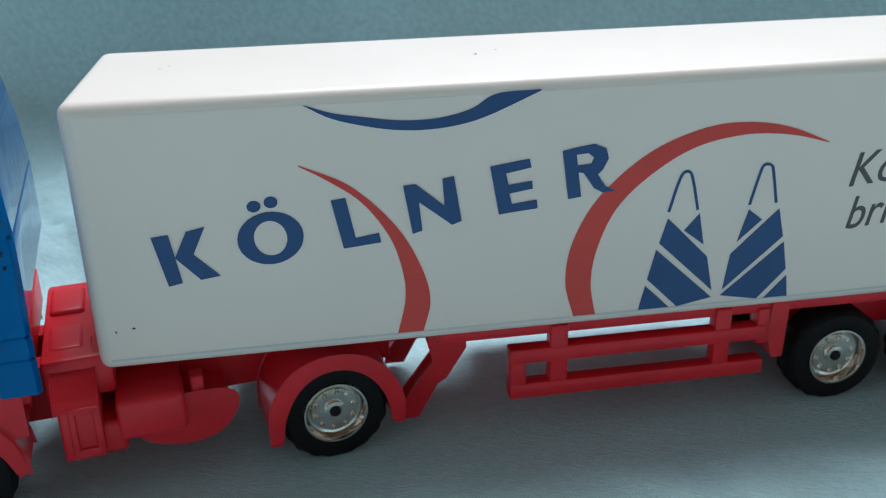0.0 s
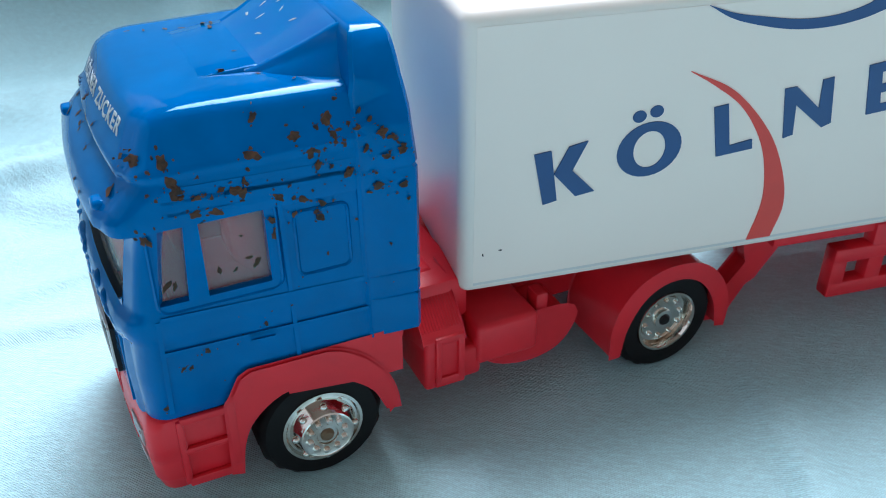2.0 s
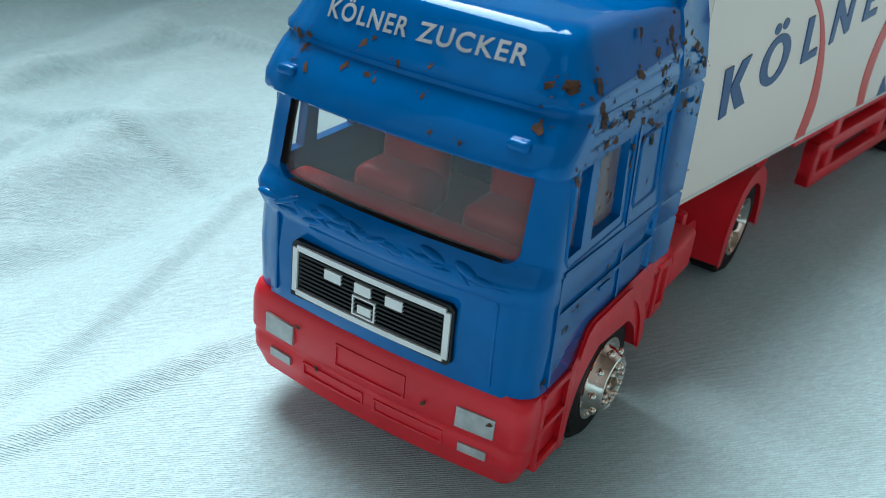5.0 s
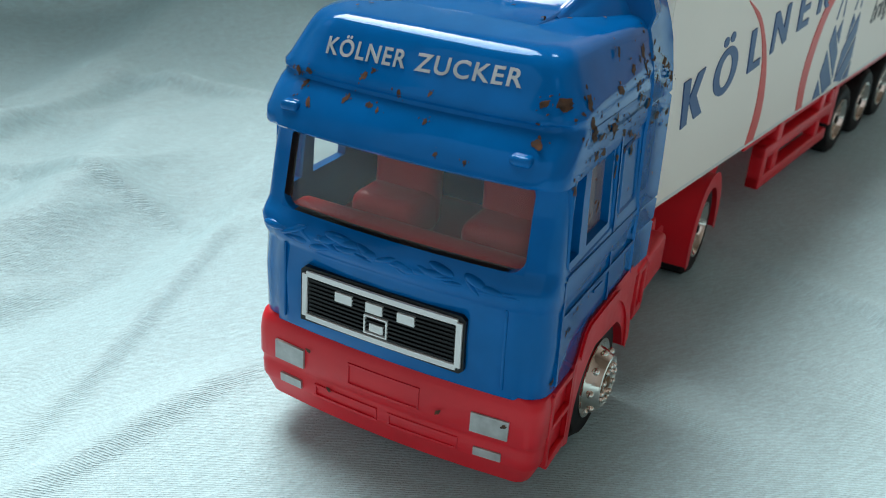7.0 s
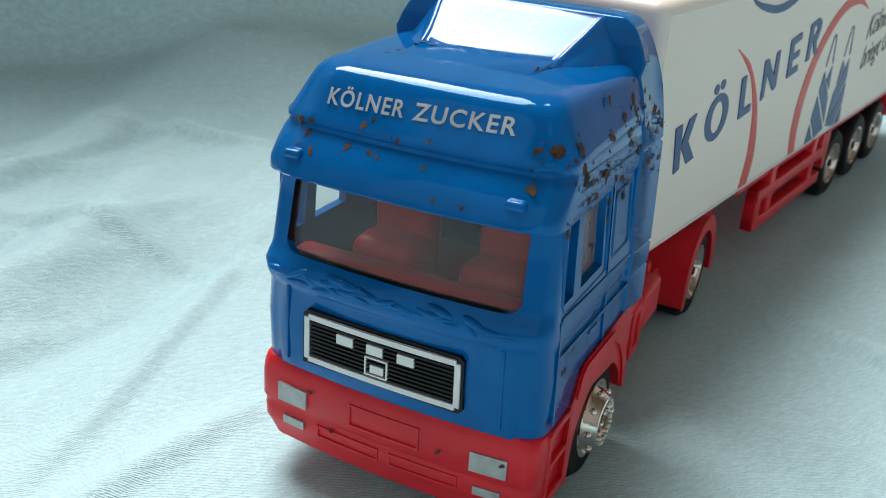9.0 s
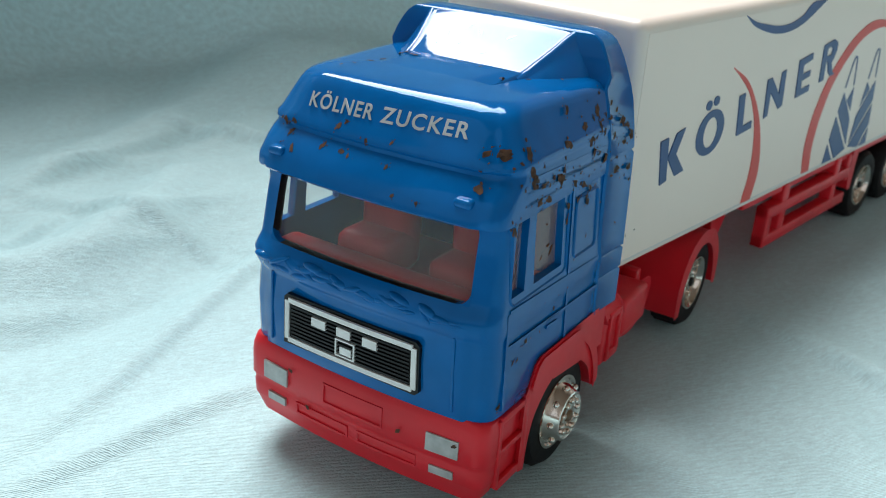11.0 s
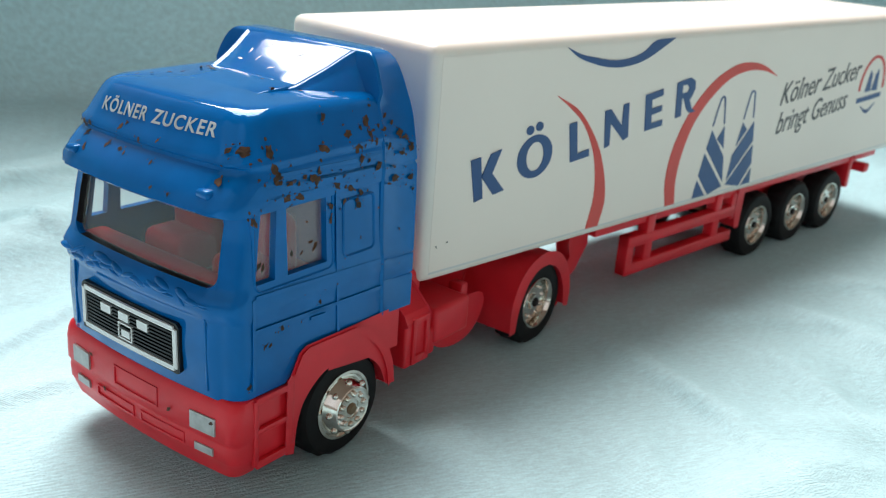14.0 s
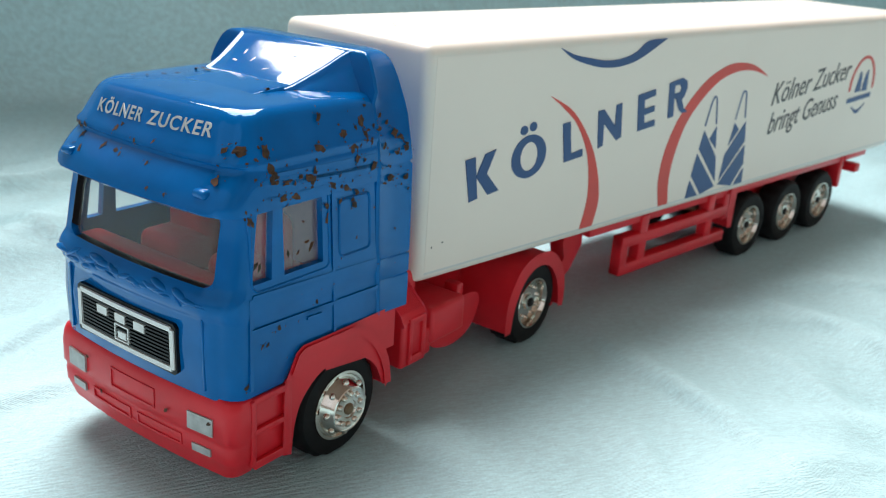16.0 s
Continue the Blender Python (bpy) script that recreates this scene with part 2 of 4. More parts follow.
FOLDS = [(-9, 3.5, 62, 0.5, 0.22, 6), (-5, 7, 20, 0.7, 0.3, 7), (-10, 9, -15, 0.9, 0.35, 6), (0, 9.5, 35, 0.6, 0.28, 6), (3, -3.6, -38, 0.35, 0.12, 5),
         (8, -2.4, -30, 0.4, 0.14, 5), (-7.5, 6, 88, 0.6, 0.24, 5), (12, -4, 15, 0.7, 0.2, 5), (-13, 4, 40, 0.8, 0.3, 6), (6, 8, -10, 0.9, 0.3, 6)]


NEAR_CREASES = [(2.6, -2.9, 65, 0.16, 0.1, 1.9), (6.4, -2.1, -61, 0.2, 0.1, 1.6), (6.8, -2.8, 74, 0.2, 0.12, 1.9), (4.7, -3.7, 69, 0.18, 0.12, 1.8),
    (3.0, -1.7, 74, 0.15, 0.08, 1.9), (-0.9, -1.2, 80, 0.13, 0.05, 0.9), (-5.2, -1.6, 12, 0.14, 0.07, 1.4), (8.4, -3.4, 68, 0.15, 0.1, 2.2),
    (11.5, -2.6, 62, 0.15, 0.1, 2.0), (0.9, -3.4, 50, 0.16, 0.08, 1.4), (9.5, -2.4, -50, 0.22, 0.12, 2.0)]
FAR_CREASES = [(-2.0, 8.0, -71, 0.14, 0.1, 1.8), (-2.9, 4.9, 26, 0.15, 0.07, 3.4), (2.2, 10.7, -62, 0.18, 0.16, 1.8), (-4.3, 8.2, 17, 0.15, 0.13, 1.8),
    (-4.9, 2.8, -2.5, 0.14, 0.07, 1.7), (-7.6, 4.2, 30, 0.15, 0.1, 2.4), (-0.5, 10.8, 20, 0.3, 0.2, 2.6), (-6.4, 6.0, 40, 0.2, 0.14, 2.4)]
CREASES = NEAR_CREASES + [(*c[:4], 1.7 * c[4], c[5]) for c in FAR_CREASES]


def cloth_height(x, y):
    calm = smooth_step(0.3, 3.0, max(max(-4.5 - x, x - 15), max(-1.6 - y, y - 3.6)))
    z = 0.25 * noise.noise(Vector((x * 0.22, y * 0.22, 3.1))) + 0.10 * noise.noise(Vector((x * 0.6, y * 0.6, 7.7)))
    z += 0.6 * sum(fold(x, y, *f) for f in FOLDS)
    px, py = x * 0.17 + 0.5 * noise.noise(Vector((x * 0.12, y * 0.12, 9.0))), y * 0.21 + 0.5 * noise.noise(Vector((x * 0.12, y * 0.12, 15.0)))
    for turn, size, tall in ((0.5, 1.0, 0.85), (1.9, 2.1, 0.34), (2.7, 4.3, 0.11)):
        q = Vector((px * math.cos(turn) - py * math.sin(turn), 0.7 * (px * math.sin(turn) + py * math.cos(turn)), 4.0 + turn)) * size
        d = noise.voronoi(q)[0]
        z += tall * (min(0.55, d[1] - d[0]) - 0.3) * -0.8
    rise = 0.0
    far = y + 0.28 * x
    if far > 11:
        far += 0.7 * noise.noise(Vector((x * 0.16, 0.3, 2.0)))
        s = max(0, (far - 11) / 4)
        rise = 1.1 * s ** 2.2 if s < 1 else min(13, 1.1 + 0.605 * (far - 15) + 3.5 * (far - 15) ** 2)
        rise += 0.25 * smooth_step(11, 16, far) * noise.noise(Vector((x * 0.2, y * 0.12, 1.2)))
    crease = sum(fold(x, y, *c, pressed=True) for c in CREASES)
    return crease + z * (0.04 + 0.96 * calm) * smooth_step(-30, -14, y + 0 * x) - 0.045 * (1 - calm) + rise


bm = bmesh.new()
xs = sorted({round(x, 3) for x in np.concatenate([np.linspace(-60, -16, 45), np.linspace(-16, 18, 311), np.linspace(18, 60, 43)])})
ys = sorted({round(y, 3) for y in np.concatenate([np.linspace(-45, -12, 34), np.linspace(-12, 20, 291), np.linspace(20, 32, 31)])})
grid = [[bm.verts.new((x, y, cloth_height(x, y))) for y in ys] for x in xs]
for i in range(len(xs) - 1):
    for j in range(len(ys) - 1):
        bm.faces.new((grid[i][j], grid[i + 1][j], grid[i + 1][j + 1], grid[i][j + 1]))
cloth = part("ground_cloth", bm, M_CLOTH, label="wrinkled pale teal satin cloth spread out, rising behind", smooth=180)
tagged(cloth, category="cloth", kind="structure")

# ---- plain unseen room that closes the place; west opening added for the fill ----
def slab(name, x0, x1, y0, y1, z0, z1, material, label):
    return tagged(part(name, box(x0, x1, y0, y1, z0, z1), material, label=label, smooth=0), kind="structure")


slab("floor", -200, 200, -200, 150, -6, -1.2, M_FLOOR, "plain brown wooden room floor")
slab("ceiling", -200, 200, -200, 150, 300, 305, M_WALL, "plain pale room ceiling")
slab("wall_south", -200, 200, -205, -200, -1.2, 300, M_WALL, "plain pale plaster wall")
slab("wall_east", 200, 205, -200, 150, -1.2, 300, M_WALL, "plain pale plaster wall")
bm = bmesh.new()
for a in ((-200, 200, -1.2, 60), (-200, -20, 60, 285), (170, 200, 60, 285), (-200, 200, 285, 300)):
    block(bm, a[0], a[1], 150, 155, a[2], a[3])
tagged(part("wall_north", bm, M_WALL, label="plain pale plaster wall with an unseen opening", smooth=0), kind="structure")
bm = bmesh.new()
for a in ((-200, 150, -1.2, 25), (-200, -187, 25, 235), (97, 150, 25, 235), (-200, 150, 235, 300)):
    block(bm, -205, -200, a[0], a[1], a[2], a[3])
tagged(part("wall_west", bm, M_WALL, label="plain pale plaster wall with an unseen opening", smooth=0), kind="structure")

# ---- wheels ----
def wheel(parent, x, y, z, side, dished):
    """One wheel whose outer face looks along side (-1 or 1) on y."""
    R = 0.665
    tyre_profile = [(0.40, -0.20), (0.41, -0.235), (0.50, -0.25), (0.595, -0.235), (0.625, -0.20), (R, -0.16), (R, 0.16), (0.62, 0.2), (0.5, 0.24), (0.40, 0.2)]
    tyre_bm = lathe([(r, v * -side) for r, v in tyre_profile], 72)
    for k, v in enumerate(tyre_bm.verts):
        r = math.hypot(v.co.x, v.co.z)
        if r > R - 0.02 and (k // 2) % 2:
            v.co.x, v.co.z = v.co.x * 0.975, v.co.z * 0.975
    hub = new("wheel")
    hub.parent = parent
    hub.matrix_basis = pose(x * CM, y * CM, z * CM)
    part("tyre", tyre_bm, M_TYRE, hub, "black rubber tyre", smooth=40)
    if dished:
        prof = [(0.405, -0.225), (0.395, -0.25), (0.37, -0.25), (0.345, -0.20), (0.335, -0.12), (0.30, -0.11), (0.285, -0.15), (0.20, -0.155), (0.13, -0.15), (0.12, -0.19), (0.075, -0.195)]
        ring, nut, ny = 0.245, 0.03, -0.15
    else:
        prof = [(0.43, -0.225), (0.425, -0.26), (0.395, -0.262), (0.375, -0.235), (0.35, -0.24), (0.335, -0.262), (0.30, -0.35), (0.278, -0.40), (0.262, -0.408), (0.25, -0.40), (0.115, -0.402), (0.105, -0.385), (0.07, -0.385)]
        ring, nut, ny = 0.185, 0.036, -0.395
    flip = 1 if side < 0 else -1
    rim_bm = lathe([(r, v * flip) for r, v in prof], 40)
    for k in range(10):
        a = 2 * math.pi * (k + 0.3) / 10
        lathe([(nut, (ny + 0.02) * flip), (nut, (ny - 0.025) * flip), (nut * 0.6, (ny - 0.04) * flip), (0, (ny - 0.04) * flip)], 8, rim_bm, (ring * math.cos(a), ring * math.sin(a)))
    if not dished:
        for k in range(8):
            a = 2 * math.pi * k / 8
            bmesh.ops.create_icosphere(rim_bm, subdivisions=2, radius=0.042, matrix=pose(0.316 * math.cos(a), -0.325 * flip, 0.316 * math.sin(a)))
    part("rim", rim_bm, M_CHROME, hub, "worn chrome-plated wheel rim")
    # dished wheels: raised cap painted black for the shade of a hollow bore
    e = prof[-1][1]
    part("axle_pin", lathe([(0.074, (e + 0.02) * flip), (0.072, (e - 0.01) * flip), (0.05, (e - 0.035) * flip), (0, (e - 0.04) * flip)], 16), M_BLACK if dished else M_PIN, hub, "black cap painted as the axle bore's shade" if dished else "dull brown axle end")
    return hub


# ---- the tractor: x runs back from the grille, y to its far side ----
TURN = 9.2
tractor = tagged(new("toy_truck_tractor"), "blue die-cast toy truck tractor with red chassis and rust chips", "toy truck")
SLIM, SHIFT = 0.965, -0.054
tractor.matrix_world = pose(-3.756 * CM, 0.667 * CM, 0, 0, 0, TURN) @ pose(0, SHIFT * CM, 0) @ Matrix.Diagonal((1, SLIM, 1, 1))


def mid(b):
    """A place across the front, measured from the middle of the grille."""
    return (b - SHIFT) / SLIM


def lerp(v, xs, ys):
    return float(np.interp(v, xs, ys))


FRONT_B = [0.0, 0.42, 0.8, 1.1, 1.26]


def section(z, af, w, r, ab, bow):
    """Half an outline of the cab at height z: from the middle of the front round to the middle of the back."""
    pts = [(af + bow * (b / 1.26) ** 2 * (w / 1.55), b * min(1, (w - r) / 1.3)) for b in FRONT_B]
    a0, cx = pts[-1][0], w - r
    start = a0 + 0.04 + r
    for k in range(6):
        t = math.pi / 2 * k / 5
        pts.append((start - r * math.cos(t), cx + r * math.sin(t)))
    q = [lerp(z, (2.5, 3.2), (0.45, 0.55)), lerp(z, (2.5, 3.2), (0.71, 0.76)), 0.89, 1.46, 1.62, 2.25]
    if z < 2.3 or z > 3.3:
        q = [start + (ab - 0.1 - start) * k / 7 for k in range(1, 7)]
    pts += [(max(v, start + 0.01 * (i + 1)), w) for i, v in enumerate(q)]
    pts += [(ab - 0.08, w), (ab - 0.02, w - 0.03), (ab, w - 0.09), (ab, w * 0.5), (ab, 0.0)]
    return pts


#          z     front   half-width corner back  bow
LOWER_BODY = [(1.24, 0.07, 1.5, 0.2, 2.46, 0.07), (1.28, 0.05, 1.535, 0.25, 2.46, 0.07), (1.75, 0.035, 1.55, 0.25, 2.46, 0.07), (2.08, 0.05, 1.545, 0.25, 2.46, 0.07), (2.13, 0.03, 1.555, 0.25, 2.46, 0.07), (2.19, 0.0, 1.56, 0.25, 2.46, 0.07),
              (2.3, 0.0, 1.56, 0.21, 2.46, 0.07), (2.37, 0.045, 1.55, 0.2, 2.46, 0.07), (2.43, 0.1, 1.545, 0.18, 2.87, 0.07), (2.48, 0.115, 1.54, 0.17, 2.87, 0.07), (2.9, 0.195, 1.535, 0.15, 2.88, 0.07), (3.2, 0.26, 1.535, 0.15, 2.88, 0.07)]
VISOR = [(3.235, 0.25, 1.54, 0.15, 2.88, 0.07), (3.215, 0.10, 1.55, 0.18, 2.88, 0.07), (3.2, 0.05, 1.555, 0.2, 2.88, 0.07), (3.23, 0.015, 1.56, 0.25, 2.88, 0.07), (3.32, 0.03, 1.565, 0.25, 2.88, 0.07), (3.46, 0.14, 1.565, 0.25, 2.88, 0.07),
         (3.55, 0.225, 1.56, 0.25, 2.87, 0.07), (3.6, 0.285, 1.55, 0.25, 2.87, 0.07)]
ROOF = [(3.635, 0.29, 1.545, 0.25, 2.87, 0.07), (3.66, 0.27, 1.55, 0.25, 2.86, 0.07), (3.7, 0.275, 1.55, 0.25, 2.86, 0.07), (3.75, 0.325, 1.53, 0.25, 2.85, 0.07), (3.96, 0.425, 1.475, 0.22, 2.8, 0.07), (4.03, 0.465, 1.45, 0.2, 2.78, 0.07),
        (4.08, 0.50, 1.425, 0.2, 2.77, 0.07), (4.115, 0.54, 1.39, 0.2, 2.76, 0.08), (4.14, 0.595, 1.34, 0.2, 2.74, 0.09), (4.153, 0.665, 1.27, 0.2, 2.72, 0.1), (4.158, 0.74, 1.19, 0.2, 2.70, 0.1)]
CAB = LOWER_BODY + VISOR + ROOF


def cab_shell(rows, skip, close_top, thick=0.0):
    """The cab's skin from section to section; with thick, an inner skin too, joined to it round the openings."""
    bm = bmesh.new()

    def skin(rows):
        loops = []
        for row in rows:
            half = section(*row)
            ring = [(a, -b) for a, b in half] + [(a, b) for a, b in half[-2:0:-1]]
            loops.append([bm.verts.new((a, b, row[0])) for a, b in ring])
        return loops

    loops = skin(rows)
    inner = skin([(z, af + thick, w - thick, r, ab - thick, bow) for z, af, w, r, ab, bow in rows]) if thick else None
    n, h = len(loops[0]), len(section(*rows[0]))
    gone = lambda k, i: skip(rows[k][0], rows[k + 1][0], (i % n) if (i % n) < h - 1 else n - 1 - (i % n))
    for k in range(len(rows) - 1):
        for i in range(n):
            j = (i + 1) % n
            if not gone(k, i):
                bm.faces.new((loops[k][i], loops[k][j], loops[k + 1][j], loops[k + 1][i]))
                if thick:
                    bm.faces.new((inner[k][i], inner[k + 1][i], inner[k + 1][j], inner[k][j]))
            elif thick:
                for (k0, i0), (k1, i1), other in (((k, i), (k, j), (k - 1, i)), ((k + 1, j), (k + 1, i), (k + 1, i)), ((k, j), (k + 1, j), (k, i + 1)), ((k + 1, i), (k, i), (k, i - 1))):
                    if not gone(*other):
                        face = bm.faces.new((loops[k0][i0], loops[k1][i1], inner[k1][i1], inner[k0][i0]))
                        face.material_index = 1 if min(i, n - 1 - i) < 5 else 0
    if close_top:
        mid = [bm.verts.new((v.co.x * 0.5 + 0.85, v.co.y * 0.5, 4.185)) for v in loops[-1]]
        for i in range(n):
            bm.faces.new((loops[-1][i], loops[-1][(i + 1) % n], mid[(i + 1) % n], mid[i]))
        bm.faces.new(mid)
        bm.normal_update()
        bmesh.ops.triangulate(bm, faces=[f for f in bm.faces if len(f.verts) > 4])
    return bm


def opening(z0, z1, seg):
    """Whether this patch of the shell belongs to a window."""
    in_front = z0 >= 2.42 and z1 <= 3.205 and z1 > z0 and seg < 4
    in_side = z0 >= 2.47 and z1 <= 3.205 and z1 > z0 and seg in (11, 13)
    return in_front or in_side


shell = cab_shell(CAB, opening, True, 0.10)
# the roof narrows a little towards its front
for v in shell.verts:
    v.co.y *= 1 - 0.06 * smooth_step(3.7, 4.1, v.co.z) * smooth_step(2.2, 0.6, v.co.x)
cab = part("cab", shell, M_BLUE, tractor, "glossy blue enamelled cab with rust chips", smooth=40)
cab.data.materials.append(M_BLACK)

# window panes, a little inside the shell
def pane(name, wanted, label):
    rows = [(z, af + 0.07, w - 0.08, r, ab - 0.08, bow) for z, af, w, r, ab, bow in CAB if 2.42 < z < 3.205 and af > 0.05]
    bm = cab_shell(rows, lambda z0, z1, seg: not wanted(z0, seg), False)
    bmesh.ops.delete(bm, geom=[v for v in bm.verts if not v.link_faces], context="VERTS")
    return bm


part("windscreen", pane("w", lambda z0, s: s < 5, ""), M_GLASS, cab, "clear grey plastic windscreen", smooth=60)
for sgn in (-1, 1):
    for s in (11, 13):
        bm = pane("w", lambda z0, k: k == s, "")
        bmesh.ops.delete(bm, geom=[v for v in bm.verts if v.co.y * sgn < 0], context="VERTS")
        part("side_window", bm, M_GLASS_SIDE if sgn < 0 else M_GLASS, cab, "clear grey plastic side window", smooth=60)

def lean(z):
    """How much narrower the cab is at height z than its sections say: the sides lean in towards the top."""
    return lerp(z, (1.3, 2.2, 3.1, 3.5, 4.2), (1.012, 0.99, 0.96, 0.95, 0.94))


def side_width(z):
    """Half the cab's width at height z."""
    rows = [c for c in CAB if c[0] not in (3.235, 3.215, 3.20)]
    return lerp(z, [c[0] for c in rows], [c[2] for c in rows]) * lean(z)


# rear collar, flush with the sides at its seam and widening to the back
bm = bmesh.new()
COLLAR = [(1.58, 2.36, 2.90, 1.60), (1.98, 2.355, 2.90, 1.60), (2.0, 2.35, 2.87, 1.575), (2.02, 2.35, 2.90, 1.60), (2.24, 2.345, 2.90, 1.60), (2.26, 2.34, 2.87, 1.575), (2.28, 2.34, 2.90, 1.60), (2.38, 2.34, 2.90, 1.598), (2.46, 2.34, 2.90, 1.596), (3.05, 2.34, 2.91, 1.575), (3.33, 2.34, 2.91, 1.565), (3.36, 2.34, 2.89, 1.54), (3.39, 2.34, 2.91, 1.56), (3.6, 2.34, 2.89, 1.54), (3.9, 2.345, 2.87, 1.49),
          (4.05, 2.35, 2.85, 1.45), (4.18, 2.36, 2.83, 1.405), (4.32, 2.38, 2.82, 1.345), (4.42, 2.40, 2.81, 1.29), (4.49, 2.42, 2.80, 1.24), (4.535, 2.44, 2.78, 1.19), (4.56, 2.455, 2.765, 1.14), (4.575, 2.475, 2.745, 1.07), (4.583, 2.50, 2.72, 0.95)]
loops = [[bm.verts.new(p) for p in ((a0 - 0.02, -f, z), (a0 + 0.01, -f - 0.022, z), (a0 + 0.04, -f - 0.008, z), (a1 - 0.05, -w, z), (a1, -w + 0.06, z), (back, -w + 0.12, z), (back, w - 0.06, z), (back - 0.05, w, z), (a0 + 0.04, f + 0.008, z), (a0 + 0.01, f + 0.022, z), (a0 - 0.02, f, z))]
         for z, a0, a1, w, f, back in ((z, a0, a1, w, min(w, side_width(z)) if z < 4.1 else w - 0.02, a1 if z > 2.4 else 2.5) for z, a0, a1, w in COLLAR)]
for p, q in zip(loops, loops[1:]):
    for i in range(11):
        bm.faces.new((p[i], p[(i + 1) % 11], q[(i + 1) % 11], q[i]))
bm.faces.new(loops[0]), bm.faces.new(loops[-1])
part("rear_collar", bm, M_BLUE, cab, smooth=40)
# the deflector: a smooth wedge with a soft fold at each side that runs out to the roof's edge
DEFLECTOR = [(1.60, 0.76, 0.80, 4.186), (1.68, 0.77, 0.84, 4.196), (1.74, 0.78, 0.90, 4.213), (1.80, 0.79, 0.96, 4.235), (1.95, 0.82, 1.06, 4.298), (2.15, 0.88, 1.16, 4.395), (2.32, 0.93, 1.24, 4.49), (2.42, 0.965, 1.28, 4.543), (2.47, 0.98, 1.29, 4.557)]
bm = bmesh.new()
rows = []
for a, w, foot, z1 in DEFLECTOR:
    base = 4.13
    half = [(-foot - 0.03, base - 0.03), (-foot + 0.01, base + (z1 - base) * 0.12), (-w - (foot - w) * 0.45, base + (z1 - base) * 0.62), (-w - 0.045, z1 - 0.03 - 0.05 * (z1 - base)), (-w - 0.025, z1 - 0.004), (-w + 0.005, z1 + 0.012), (-w + 0.03, z1 + 0.008), (-w + 0.05, z1 - 0.006), (-w + 0.085, z1 + 0.002), (-w * 0.5, z1 + 0.012)]
    rows.append([bm.verts.new((a, b, z)) for b, z in half + [(-b, z) for b, z in half[::-1]]])
for p, q in zip(rows, rows[1:]):
    for i in range(len(p) - 1):
        bm.faces.new((p[i], p[i + 1], q[i + 1], q[i]))
bm.faces.new(rows[0]), bm.faces.new(rows[-1])
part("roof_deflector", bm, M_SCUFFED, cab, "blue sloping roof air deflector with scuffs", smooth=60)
# flat panel in front of the deflector, a little proud of the roof, running out towards the front
bm = bmesh.new()
rows = []
for a, w, lift in ((0.9, 0.70, -0.035), (1.05, 0.71, -0.012), (1.25, 0.725, 0.008), (1.45, 0.735, 0.028), (1.63, 0.745, 0.042), (1.72, 0.75, 0.046)):
    z = 4.174 + lift
    half = [(-w - 0.03, z - 0.05), (-w - 0.012, z - 0.006), (-w + 0.01, z), (-w * 0.5, z + 0.006)]
    rows.append([bm.verts.new((a, b, q)) for b, q in half + [(-b, q) for b, q in half[::-1]]])
for p, q in zip(rows, rows[1:]):
    for i in range(len(p) - 1):
        bm.faces.new((p[i], p[i + 1], q[i + 1], q[i]))
bm.faces.new(rows[0]), bm.faces.new(rows[-1])
part("roof_panel", bm, M_BLUE, cab, smooth=60)


def strip(bm, a0, z0, a1, z1, wide, y=-1.555, deep=0.010):
    """A thin raised moulding on the cab's side from one place to another."""
    n = Vector((-(z1 - z0), a1 - a0)).normalized() * wide / 2
    prism([(a0 + n.x, z0 + n.y), (a1 + n.x, z1 + n.y), (a1 - n.x, z1 - n.y), (a0 - n.x, z0 - n.y)], y - deep, y + 0.05, 0.006, bm)


def raised_frame(bm, a0, a1, z0, z1, r, wide, y=-1.533):
    """A rounded rectangle drawn as one low half-round ridge on the cab's side."""
    mid_line = []
    for cx, cz, start in ((a1 - r, z1 - r, 0), (a0 + r, z1 - r, 90), (a0 + r, z0 + r, 180), (a1 - r, z0 + r, 270)):
        for k in range(5):
            t = radians(start + 22.5 * k)
            mid_line.append((cx, cz, math.cos(t), math.sin(t)))
    rings = []
    for cx, cz, ux, uz in mid_line:
        rings.append([bm.verts.new((cx + ux * (r + d * wide), y - up, cz + uz * (r + d * wide))) for d, up in ((-0.5, -0.07), (-0.4, 0.010), (0, 0.026), (0.4, 0.010), (0.5, -0.07))])
    for p, q in zip(rings, rings[1:] + rings[:1]):
        for k in range(4):
            bm.faces.new((p[k], p[k + 1], q[k + 1], q[k]))


